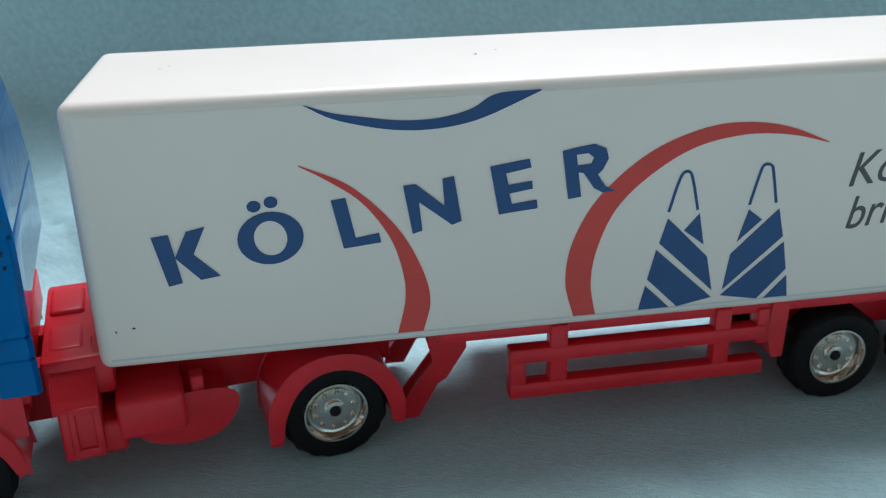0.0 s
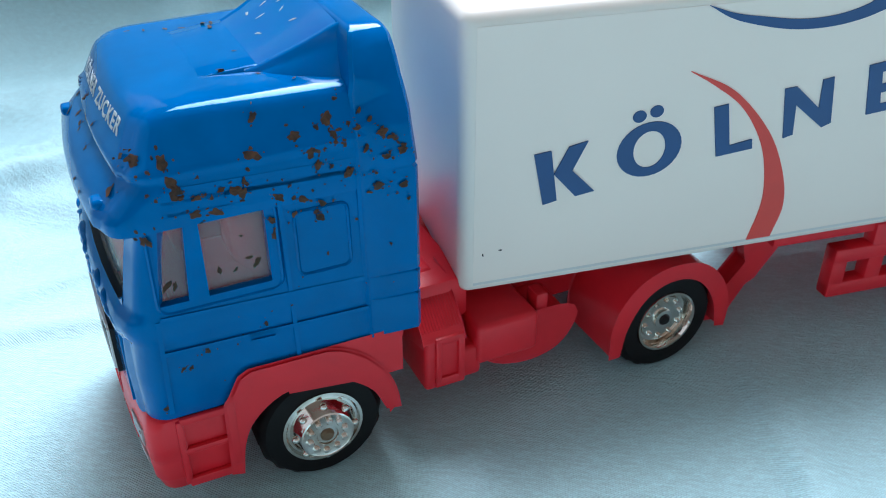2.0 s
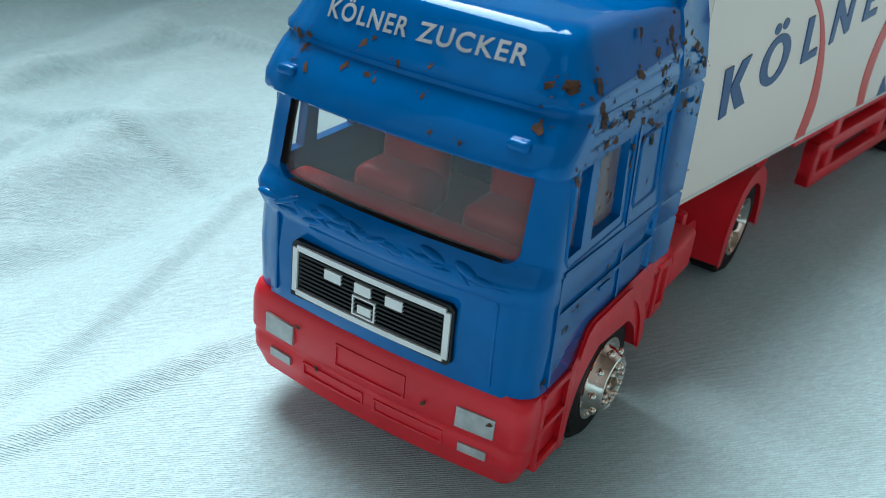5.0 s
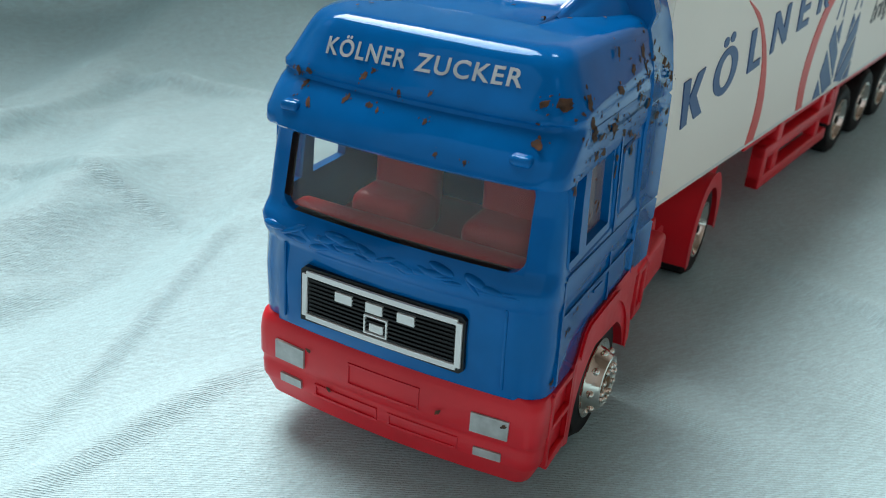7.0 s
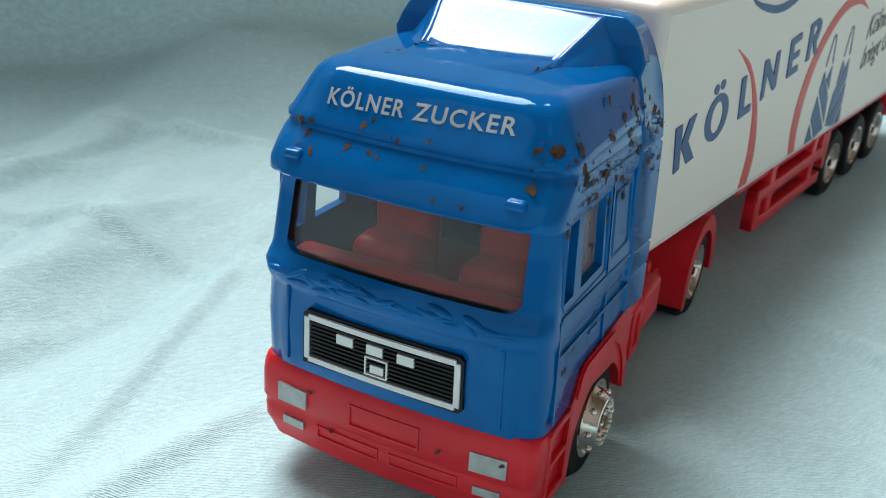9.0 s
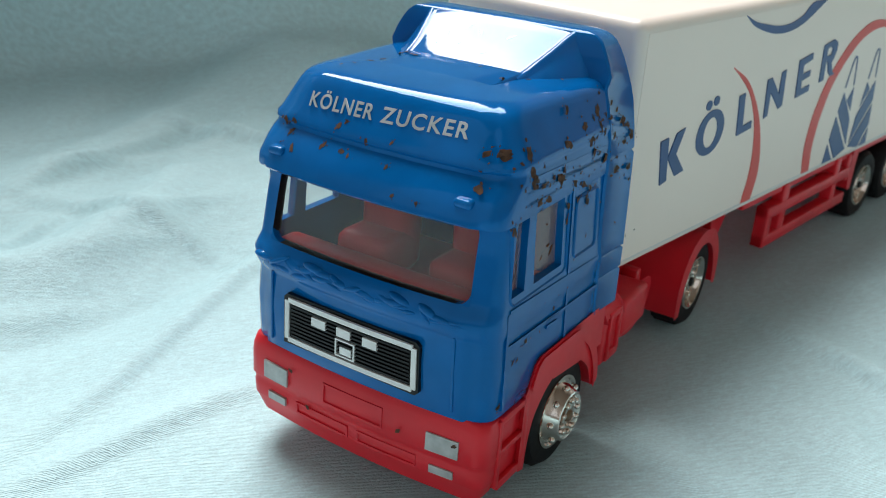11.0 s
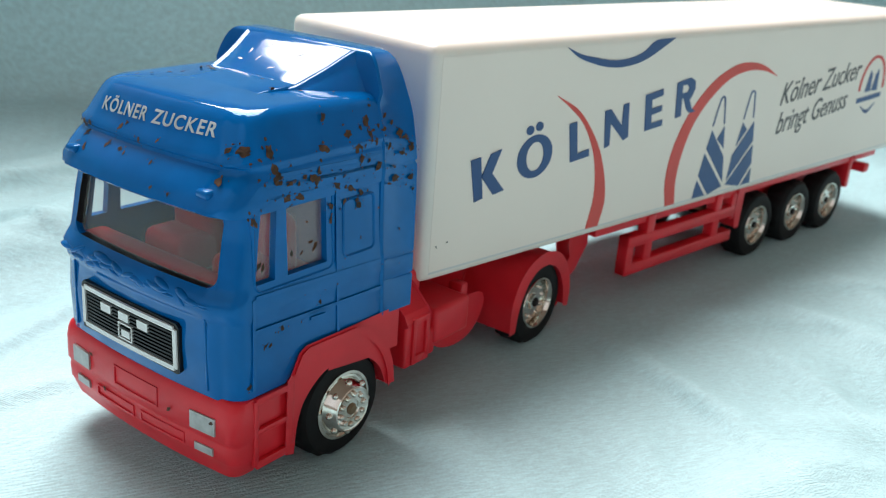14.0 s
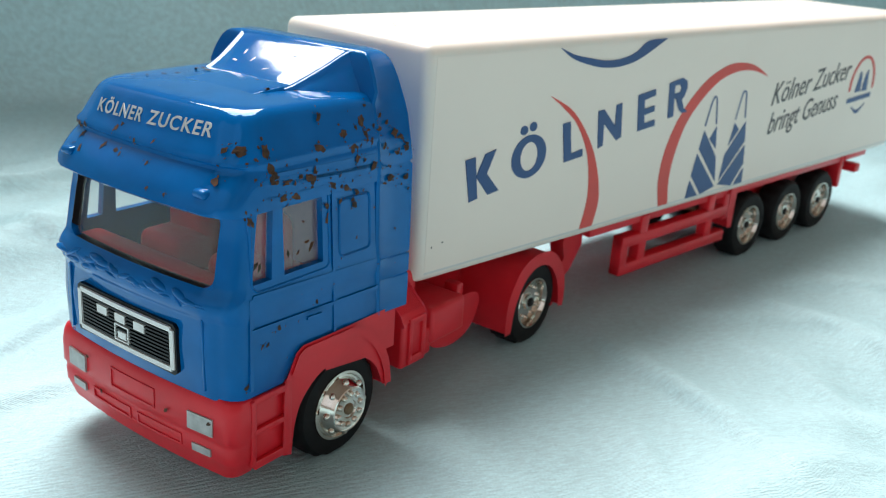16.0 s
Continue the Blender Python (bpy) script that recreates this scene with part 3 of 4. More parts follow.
for sgn in (-1, 1):
    for name, lines in (("door_moulding", ((0.44, 2.36, 2.34, 2.28), (0.66, 3.33, 1.60, 3.30), (1.60, 3.32, 1.62, 1.62), (0.40, 2.0, 2.34, 1.94), (0.38, 1.36, 0.41, 2.34))),
                        ("brow_moulding", ((0.62, 3.455, 2.86, 3.38), (0.72, 3.55, 2.30, 3.50))),
                        ("door_handle", ((1.18, 1.97, 1.44, 1.96), (1.2, 1.90, 1.42, 1.89)))):
        bm = bmesh.new()
        for l in lines:
            strip(bm, *l, 0.03)
        if sgn > 0:
            bmesh.ops.scale(bm, vec=(1, -1, 1), verts=bm.verts)
        part(name, bm, M_BLUE, cab)
    bm = bmesh.new()
    raised_frame(bm, 1.72, 2.22, 2.46, 3.10, 0.07, 0.04)
    if sgn > 0:
        bmesh.ops.scale(bm, vec=(1, -1, 1), verts=bm.verts)
    part("sleeper_panel", bm, M_BLUE, cab, "raised rounded frame on the sleeper's side")
    bm = bmesh.new()
    raised_frame(bm, 0.44, 1.56, 2.40, 3.275, 0.10, 0.045)
    if sgn > 0:
        bmesh.ops.scale(bm, vec=(1, -1, 1), verts=bm.verts)
    part("door_frame", bm, M_BLUE, cab, "raised rounded frame round the door windows")
# front mouldings: wiper tray, seams beside the grille
rng = random.Random(8)
for k in range(13):
    b = -1.1 + 2.2 * k / 12
    a = 0.045 + 0.07 * (b / 1.26) ** 2
    bm = bmesh.new()
    for d in range(3):
        size = (0.05 + 0.02 * rng.random(), 0.10 + 0.09 * rng.random(), 0.028 + 0.02 * rng.random())
        bmesh.ops.create_uvsphere(bm, u_segments=14, v_segments=8, radius=1, matrix=pose(a, b + rng.gauss(0, 0.07), 2.27 + rng.gauss(0, 0.035), rng.gauss(0, 14)) @ Matrix.Diagonal((*size, 1)))
    part("wiper_lump", bm, M_BLUE, cab, smooth=180)
for b in (-0.75, 0.05, 0.8):
    bm = prism([(b - 0.42, 2.30), (b + 0.3, 2.40), (b + 0.3, 2.425), (b - 0.42, 2.335)], 0.0, 0.06, 0.008)
    for v in bm.verts:
        v.co = (0.03 + v.co.y + 0.8 * max(0, v.co.z - 2.33) + 0.06 * (v.co.x / 1.26) ** 2, -v.co.x, v.co.z)
    part("wiper", bm, M_BLUE, cab)
for sgn in (-1, 1):
    part("corner_seam", box(0.085, 0.2, sgn * 1.16 - 0.014, sgn * 1.16 + 0.014, 1.33, 2.12, r=0.008), M_BLUE, cab)
    part("visor_lamp", box(0.10, 0.28, sgn * 1.17 - 0.10, sgn * 1.17 + 0.10, 3.36, 3.45, r=0.04, seg=4), M_BLUE, cab, "small rounded lamp housing on the visor")

# grille plate with its plain white mark
grille = part("grille", prism([(x, z) for x, z in ((-0.84, 1.40), (0.80, 1.40), (0.84, 1.44), (0.84, 1.93), (0.80, 1.97), (-0.80, 1.97), (-0.84, 1.93), (-0.84, 1.44))], 0, 0.08), M_BLACK, cab, "black slatted grille plate")
for v in grille.data.vertices:
    x, y, z = v.co
    v.co = (y + (0.005 + 0.05 * (x / CM / 1.26) ** 2) * CM, mid(-x / CM) * CM, z)
# the plate bows, so every mark on it follows the same line
def bow(b):
    return 0.0 + 0.05 * (b / 1.26) ** 2


def front_bar(bm, b0, b1, z0, z1, a=-0.012, deep=0.03, n=8):
    for k in range(n):
        u, v = b0 + (b1 - b0) * k / n, b0 + (b1 - b0) * (k + 1) / n
        rows = [[bm.verts.new((bow(b) + da, mid(b), z)) for da, z in ((a, z0), (a, z1), (a + deep, z1), (a + deep, z0))] for b in (u, v)]
        for i in range(4):
            bm.faces.new((rows[0][i], rows[0][(i + 1) % 4], rows[1][(i + 1) % 4], rows[1][i]))
        if k == 0:
            bm.faces.new(rows[0])
        if k == n - 1:
            bm.faces.new(rows[1])
    bmesh.ops.remove_doubles(bm, verts=bm.verts, dist=1e-5)


bm = bmesh.new()
front_bar(bm, -0.77, 0.77, 1.882, 1.936), front_bar(bm, -0.77, 0.77, 1.434, 1.488), front_bar(bm, -0.815, -0.76, 1.465, 1.905, n=1, a=-0.013), front_bar(bm, 0.76, 0.815, 1.465, 1.905, n=1, a=-0.013)
part("grille_frame", bm, M_WHITEINK, grille, "white painted frame with small chips")
for k in range(9):
    bm = bmesh.new()
    front_bar(bm, -0.74, 0.74, 1.505 + k * 0.042, 1.525 + k * 0.042, a=-0.004)
    part("slat", bm, M_BLACK, grille)
for b, w in ((0.36, 0.09), (0.04, 0.085), (-0.28, 0.085)):
    bm = bmesh.new()
    front_bar(bm, b - w, b + w, 1.735, 1.83, a=-0.014, n=2)
    part("mark_bar", bm, M_WHITEINK, grille, "plain white bar")
bm = bmesh.new()
for a in ((-0.1, 0.14, 1.69, 1.705), (-0.1, 0.14, 1.515, 1.53), (-0.1, -0.085, 1.52, 1.70), (0.125, 0.14, 1.52, 1.70), (-0.06, 0.08, 1.55, 1.63)):
    front_bar(bm, *a, a=-0.014, n=1)
part("badge", bm, M_WHITEINK, grille, "small white square badge outline")

def ellipse(cx, cz, rx, rz, n=28, tilt=0.0):
    c, s = math.cos(tilt), math.sin(tilt)
    return [(cx + rx * math.cos(2 * math.pi * i / n) * c - rz * math.sin(2 * math.pi * i / n) * s, cz + rx * math.cos(2 * math.pi * i / n) * s + rz * math.sin(2 * math.pi * i / n) * c) for i in range(n)]


def annulus(bm, cx, cz, rx, rz, ix, iz, y0, y1, tilt=0.0):
    o, i = ellipse(cx, cz, rx, rz, 32, tilt), ellipse(cx, cz, ix, iz, 32, tilt)
    for k in range(32):
        j = (k + 1) % 32
        prism([o[k], o[j], i[j], i[k]], y0, y1, 0, bm)
    bmesh.ops.remove_doubles(bm, verts=bm.verts, dist=1e-5)


def to_roof_front(bm):
    for v in bm.verts:
        b, out = v.co.x * 1.03 + 0.06, v.co.y * 0.3 - 0.003
        z = v.co.z + 0.045 + 0.02 * b
        a = lerp(z, (3.75, 3.96, 4.03), (0.325, 0.425, 0.465)) + 0.07 * (b / 1.2) ** 2 * 0.95
        v.co = (a + out, mid(-b), z)


def word_mesh(text, size, bold, shear=0.0, spacing=1.0, deep=0.02):
    """Words in the built-in font as a bmesh in centimetres: x along the line, z up, y into the surface."""
    data = bpy.data.curves.new("words", "FONT")
    data.body, data.size, data.shear, data.offset, data.space_character, data.extrude, data.resolution_u = text, size, shear, bold, spacing, deep / 2, 4
    tmp = new("words_shape", data)
    me = bpy.data.meshes.new_from_object(tmp.evaluated_get(bpy.context.evaluated_depsgraph_get()))
    bpy.data.objects.remove(tmp)
    bm = bmesh.new()
    bm.from_mesh(me)
    bmesh.ops.transform(bm, matrix=Matrix.Rotation(radians(90), 4, "X"), verts=bm.verts)
    return bm


def fit_width(bm, x0, x1):
    """Stretches the words along x so that they run from x0 to x1."""
    lo, hi = min(v.co.x for v in bm.verts), max(v.co.x for v in bm.verts)
    for v in bm.verts:
        v.co.x = x0 + (v.co.x - lo) * (x1 - x0) / (hi - lo)
    return bm


# white words on the roof front
for text, x0, x1 in (("KÖLNER", -0.92, -0.12), ("ZUCKER", -0.025, 0.92)):
    bm = fit_width(word_mesh(text, 0.185, 0.003, spacing=1.15), x0, x1)
    for v in bm.verts:
        v.co.z += 3.815
    to_roof_front(bm)
    part("roof_lettering", bm, M_DULLINK, cab, "dull white painted capital letters", smooth=0)

# interior
part("dashboard", box(0.26, 0.58, -1.3, 1.3, 2.15, 2.41, r=0.08, seg=3), M_RED, cab, "red plastic dashboard")
for sgn in (-1, 1):
    bm = box(1.25, 1.62, sgn * 0.62 - 0.36, sgn * 0.62 + 0.36, 1.9, 2.86, r=0.16, seg=4)
    block(bm, 0.85, 1.5, sgn * 0.62 - 0.36, sgn * 0.62 + 0.36, 1.9, 2.4, r=0.12, seg=3)
    part("seat", bm, M_RED, cab, "red moulded plastic seat")
part("cab_floor", box(0.6, 2.75, -1.44, 1.44, 1.40, 1.9, r=0.03), M_RED, cab)

for k, (u, v, r) in enumerate(((1.02, 2.66, 0.04), (1.16, 2.63, 0.03), (1.30, 2.72, 0.035), (1.36, 2.66, 0.05), (1.25, 2.95, 0.02), (0.55, 2.62, 0.05), (0.62, 2.6, 0.04))):
    bm = bmesh.new()
    blob(bm, u, v, r, lambda a, z, lift: (a, -(1.455 + lift), z), k + 500, 0.5)
    part("grime_speck", bm, M_RUST, cab, smooth=60)

# chips in the paint of the sides
RISING = [c for c in CAB if c[0] not in (3.235, 3.215, 3.20)]


def cab_at(z, k):
    """One column of the cab's sections (1 front, 2 half-width, 3 corner, 5 bow) at height z."""
    return lerp(z, [c[0] for c in RISING], [c[k] for c in RISING])


def side_place(sgn):
    def where(u, v, lift):
        w, r = cab_at(v, 2), cab_at(v, 3)
        if u > 2.33:
            wide = lerp(v, [c[0] for c in COLLAR], [c[3] for c in COLLAR]) / lean(v)
            w += max(0, wide - w) * min(1, (u - 2.33) / 0.5) + 0.012
        start = cab_at(v, 1) + cab_at(v, 5) * w / 1.55 + 0.04 + r
        if u < start:
            back = min(r * 0.98, start - u)
            w += math.sqrt(r * r - back * back) - r
        if any(abs(v - (z0 + (z1 - z0) * (u - a0) / (a1 - a0))) < 0.04 and u > a0 for a0, z0, a1, z1 in ((0.62, 3.455, 2.86, 3.38), (0.72, 3.55, 2.30, 3.50))):
            w += 0.012
        return (u, sgn * (w + lift), v)
    return where


CHIPS = [(0.48, 3.80, 0.06), (0.69, 3.80, 0.07), (0.74, 3.60, 0.085), (0.74, 3.53, 0.07), (0.92, 3.45, 0.04), (0.88, 3.30, 0.06), (1.06, 3.27, 0.06), (1.25, 3.44, 0.08), (1.30, 3.40, 0.05), (1.48, 4.02, 0.05), (1.42, 3.72, 0.07),
         (1.60, 3.29, 0.06), (1.80, 3.81, 0.06), (1.93, 3.64, 0.06), (2.10, 3.89, 0.07), (2.14, 3.77, 0.05), (1.98, 3.52, 0.05), (1.82, 3.22, 0.05), (1.96, 3.00, 0.055), (1.93, 3.08, 0.035), (1.99, 3.14, 0.05), (1.73, 3.09, 0.04)]
CHIPS_REAR = [(2.25, 3.40, 0.06), (2.42, 3.58, 0.035), (2.58, 3.72, 0.055), (2.66, 3.67, 0.04), (2.60, 3.50, 0.04), (2.74, 3.54, 0.06), (2.74, 3.20, 0.055), (2.51, 3.22, 0.06), (2.37, 3.78, 0.04), (0.79, 1.93, 0.038), (0.55, 1.80, 0.03), (0.62, 1.79, 0.03),
              (2.0, 2.62, 0.02), (2.3, 2.9, 0.02), (2.6, 2.6, 0.018), (0.34, 1.40, 0.035), (1.12, 3.48, 0.035), (1.52, 3.08, 0.05), (1.53, 2.92, 0.045), (0.44, 3.14, 0.07), (1.35, 2.05, 0.03), (2.2, 4.05, 0.03)]
crumbs = bmesh.new()
rng = random.Random(31)
FLECKS = [(0.5 + 2.3 * rng.random(), 3.42 + rng.gauss(0, 0.17), 0.010 + 0.022 * rng.random() ** 2) for _ in range(46)]
FLECKS += [(2.0 + 0.8 * rng.random(), 3.65 + rng.gauss(0, 0.2), 0.012 + 0.02 * rng.random()) for _ in range(18)]
FLECKS += [(0.6 + 2.1 * rng.random(), 1.5 + 1.0 * rng.random(), 0.006 + 0.008 * rng.random()) for _ in range(14)]
FLECKS = [f for f in FLECKS if not (2.45 < f[1] < 3.26 and 0.4 < f[0] < 1.5)]
for k, (u, v, r) in enumerate(CHIPS + CHIPS_REAR + FLECKS):
    bm = bmesh.new()
    blob(bm, u, v, r * 0.84, side_place(-1), k + 5, 0.7, crumbs)
    part("rust_chip", bm, M_RUST, cab, smooth=60)


def front_place(u, v, lift):
    w, r = cab_at(v, 2), cab_at(v, 3)
    flat = w - r
    a = cab_at(v, 1) + cab_at(v, 5) * (min(abs(u), flat) / flat) ** 2 * w / 1.55
    if abs(u) > flat:
        over = min(r * 0.95, abs(u) - flat)
        a += 0.04 + r - math.sqrt(r * r - over * over)
    return (a - lift, u, v)


# rounded corners of the windscreen opening
for sgn in (-1, 1):
    for z, up in ((2.43, 1), (3.20, -1)):
        r, b0 = 0.15, 1.265
        line = [(b0, z)] + [(b0 - r + r * math.sin(t), z + up * (r - r * math.cos(t))) for t in np.linspace(0, math.pi / 2, 7)]
        bm = bmesh.new()
        outer, inner = [[bm.verts.new((lerp(q, (2.43, 2.48, 2.9, 3.2), (0.10, 0.115, 0.195, 0.26)) + 0.07 * (b / 1.26) ** 2 + da, sgn * b, q)) for b, q in line] for da in (-0.003, 0.08)]
        for k in range(1, 7):
            bm.faces.new((outer[0], outer[k], outer[k + 1])), bm.faces.new((inner[0], inner[k + 1], inner[k])), bm.faces.new((outer[k], inner[k], inner[k + 1], outer[k + 1]))
        part("window_corner", bm, M_BLUE, cab)

for k, (u, v, r) in enumerate([(1.22, 3.66, 0.06), (1.1, 3.68, 0.05), (1.12, 3.58, 0.05), (0.62, 3.55, 0.05), (0.36, 3.54, 0.045), (0.27, 3.52, 0.03), (0.5, 3.74, 0.05), (0.1, 3.68, 0.05), (-0.22, 3.52, 0.035), (-0.42, 3.33, 0.03), (-0.7, 3.32, 0.03),
                               (-1.26, 3.52, 0.075), (1.0, 3.46, 0.05), (0.42, 3.79, 0.035), (-1.22, 3.80, 0.06), (-0.2, 3.72, 0.025)]):
    bm = bmesh.new()
    blob(bm, u, v, r * 0.66, front_place, k + 90, 0.7, crumbs)
    part("rust_chip", bm, M_RUST, cab, smooth=60)
for k, (u, v, r) in enumerate([(1.95, 0.5, 0.05), (2.02, 0.25, 0.05), (2.12, 0.5, 0.05), (2.2, -0.3, 0.05), (2.25, 0.3, 0.05), (1.9, -0.1, 0.05), (2.2, 0.1, 0.04)]):
    bm = bmesh.new()
    blob(bm, u, v, r * 0.8, lambda a, b, lift: (a, b, lerp(a, [d[0] for d in DEFLECTOR], [d[3] for d in DEFLECTOR]) + 0.012 + lift), k + 140, 0.35)
    part("paint_scuff", bm, M_BARE, cab, "bare grey metal scuff", smooth=60)
for k, (u, v, r) in enumerate([(1.62, 0.68, 0.06), (1.58, 0.55, 0.06), (1.55, 0.72, 0.05), (1.2, 0.85, 0.05), (1.0, 0.9, 0.04), (1.35, 0.8, 0.05), (0.85, 0.95, 0.04), (1.4, -0.72, 0.05), (1.62, -0.3, 0.03), (1.7, -0.86, 0.04), (1.95, -1.12, 0.04)]):
    bm = bmesh.new()
    blob(bm, u, v, r * 0.7, lambda a, b, lift: (a, b, (4.18 + 0.04 * smooth_step(0.9, 1.65, a) if abs(b) < 0.73 else 4.17) + 0.004 + lift), k + 170, 0.5)
    part("rust_chip", bm, M_RUST, cab, smooth=60)

tagged(part("rust_dust", crumbs, M_RUST, cab, "fine rust flecks round the larger chips", smooth=60), kind="stuff")

# the cab's sides lean in a little towards the top
for ob in [o for o in cab.children_recursive if o.name.split(".")[0] != "rear_collar"] + [cab]:
    for v in ob.data.vertices:
        v.co.y *= lean(v.co.z / CM)

# ---- red chassis of the tractor ----
def bumper_outline(af, w, r):
    pts = [(af + 0.07 * (b / 1.26) ** 2, b) for b in (-1.3, -0.9, -0.6, -0.3, 0, 0.3, 0.6, 0.9, 1.3)]
    left = []
    for k in range(5):
        t = math.pi / 2 * k / 4
        left.append((af + 0.075 + r - r * math.cos(t), w - r + r * math.sin(t)))
    return [(0.46, -w)] + [(a, -b) for a, b in left[::-1]] + pts + left + [(0.46, w)]


bm = bmesh.new()
BUMPER = [(0.31, 0.17, 1.38, 0.15), (0.34, 0.11, 1.47, 0.15), (0.52, 0.065, 1.545, 0.15), (0.545, 0.05, 1.55, 0.15), (0.69, 0.045, 1.555, 0.15), (0.715, 0.055, 1.555, 0.15), (0.775, 0.05, 1.555, 0.15), (0.80, 0.03, 1.565, 0.15), (1.07, 0.035, 1.565, 0.15), (1.16, 0.05, 1.56, 0.15), (1.235, 0.075, 1.54, 0.15), (1.26, 0.10, 1.50, 0.15)]
loops = [[bm.verts.new((a, b, z)) for a, b in bumper_outline(af, w, r)] for z, af, w, r in BUMPER]
n = len(loops[0])
for p, q in zip(loops, loops[1:]):
    for i in range(n):
        bm.faces.new((p[i], p[(i + 1) % n], q[(i + 1) % n], q[i]))
bm.faces.new(loops[0]), bm.faces.new(loops[-1])
bumper = part("bumper", bm, M_RED, tractor, "red plastic front bumper with grey-painted lamps", smooth=40)


def bumper_bar(b0, b1, z0, z1, material, name, label="", lift=0.02, r=0.012):
    bm = bmesh.new()
    n = 4
    for k in range(n):
        u, v = b0 + (b1 - b0) * k / n, b0 + (b1 - b0) * (k + 1) / n
        rows = []
        for b in (u, v):
            f = lambda z: lerp(z, [c[0] for c in BUMPER], [c[1] for c in BUMPER]) + 0.07 * (b / 1.26) ** 2
            rows.append([bm.verts.new((a, mid(b), z)) for a, z in ((f(z0) - lift, z0), (f(z1) - lift, z1), (f(z1) + 0.03, z1), (f(z0) + 0.03, z0))])
        for i in range(4):
            bm.faces.new((rows[0][i], rows[0][(i + 1) % 4], rows[1][(i + 1) % 4], rows[1][i]))
        if k in (0, n - 1):
            bm.faces.new(rows[0] if k == 0 else rows[1])
    bmesh.ops.remove_doubles(bm, verts=bm.verts, dist=1e-5)
    return part(name, bm, material, bumper, label)


for sgn in (-1, 1):
    lo, hi = sorted(sgn * b * SLIM + SHIFT for b in (0.92, 1.285))
    bumper_bar(lo, hi, 0.83, 1.03, M_SILVER, "headlight", "rectangular headlight in dull silver paint", 0.018)
    lo, hi = sorted(sgn * b * SLIM + SHIFT for b in (0.965, 1.235))
    bumper_bar(lo, hi, 0.57, 0.66, M_SILVER, "fog_lamp", "small silver-painted fog lamp", 0.018)
    lo, hi = sorted(sgn * b * SLIM + SHIFT for b in (0.06, 0.80))
    for z in (0.56, 0.675):
        bumper_bar(lo, hi, z, z + 0.022, M_RED, "bumper_rib", lift=0.012)
    for b in (0.06, 0.78):
        lo, hi = sorted(sgn * q * SLIM + SHIFT for q in (b, b + 0.022))
        bumper_bar(lo, hi, 0.57, 0.685, M_RED, "bumper_rib", lift=0.011)
for b0, b1, z0, z1 in ((-0.43, 0.33, 1.075, 1.093), (-0.43, 0.33, 0.86, 0.878), (-0.43, -0.412, 0.87, 1.085), (0.312, 0.33, 0.87, 1.085)):
    bumper_bar(b0, b1, z0, z1, M_RED, "panel_edge", lift=0.012)
for k, (b, z) in enumerate(((0.62, 0.70), (-0.6, 0.92), (-1.24, 0.98), (0.86, 1.06))):
    bm = bmesh.new()
    blob(bm, b, z, 0.03, lambda u, v, lift: (lerp(v, [c[0] for c in BUMPER], [c[1] for c in BUMPER]) + 0.07 * (u / 1.26) ** 2 - 0.02 - lift, u, v), k + 300, 0.6)
    part("dirt_speck", bm, M_RUST, bumper, smooth=60)

ARCH = curve_through([(0.92, 0.40), (0.97, 0.75), (1.10, 1.02), (1.40, 1.24), (1.80, 1.27), (2.10, 1.17), (2.36, 0.95), (2.50, 0.66)], 4)
ARCH_OUT = curve_through([(2.61, 0.64), (2.57, 0.88), (2.46, 1.14), (2.28, 1.37), (2.05, 1.53), (1.88, 1.59)], 3) + [(1.12, 1.60), (1.03, 1.55), (0.93, 1.36), (0.87, 1.27), (0.85, 0.42)]
RARCH = curve_through([(5.36, 0.36), (5.43, 0.72), (5.62, 1.05), (5.90, 1.22), (6.22, 1.22), (6.50, 1.06), (6.70, 0.75), (6.78, 0.38)], 4)
RARCH_OUT = curve_through([(6.87, 0.36), (6.89, 0.62), (6.81, 0.9), (6.64, 1.15), (6.41, 1.32), (6.12, 1.385), (5.85, 1.37), (5.57, 1.25), (5.37, 1.02), (5.27, 0.75), (5.26, 0.36)], 3)
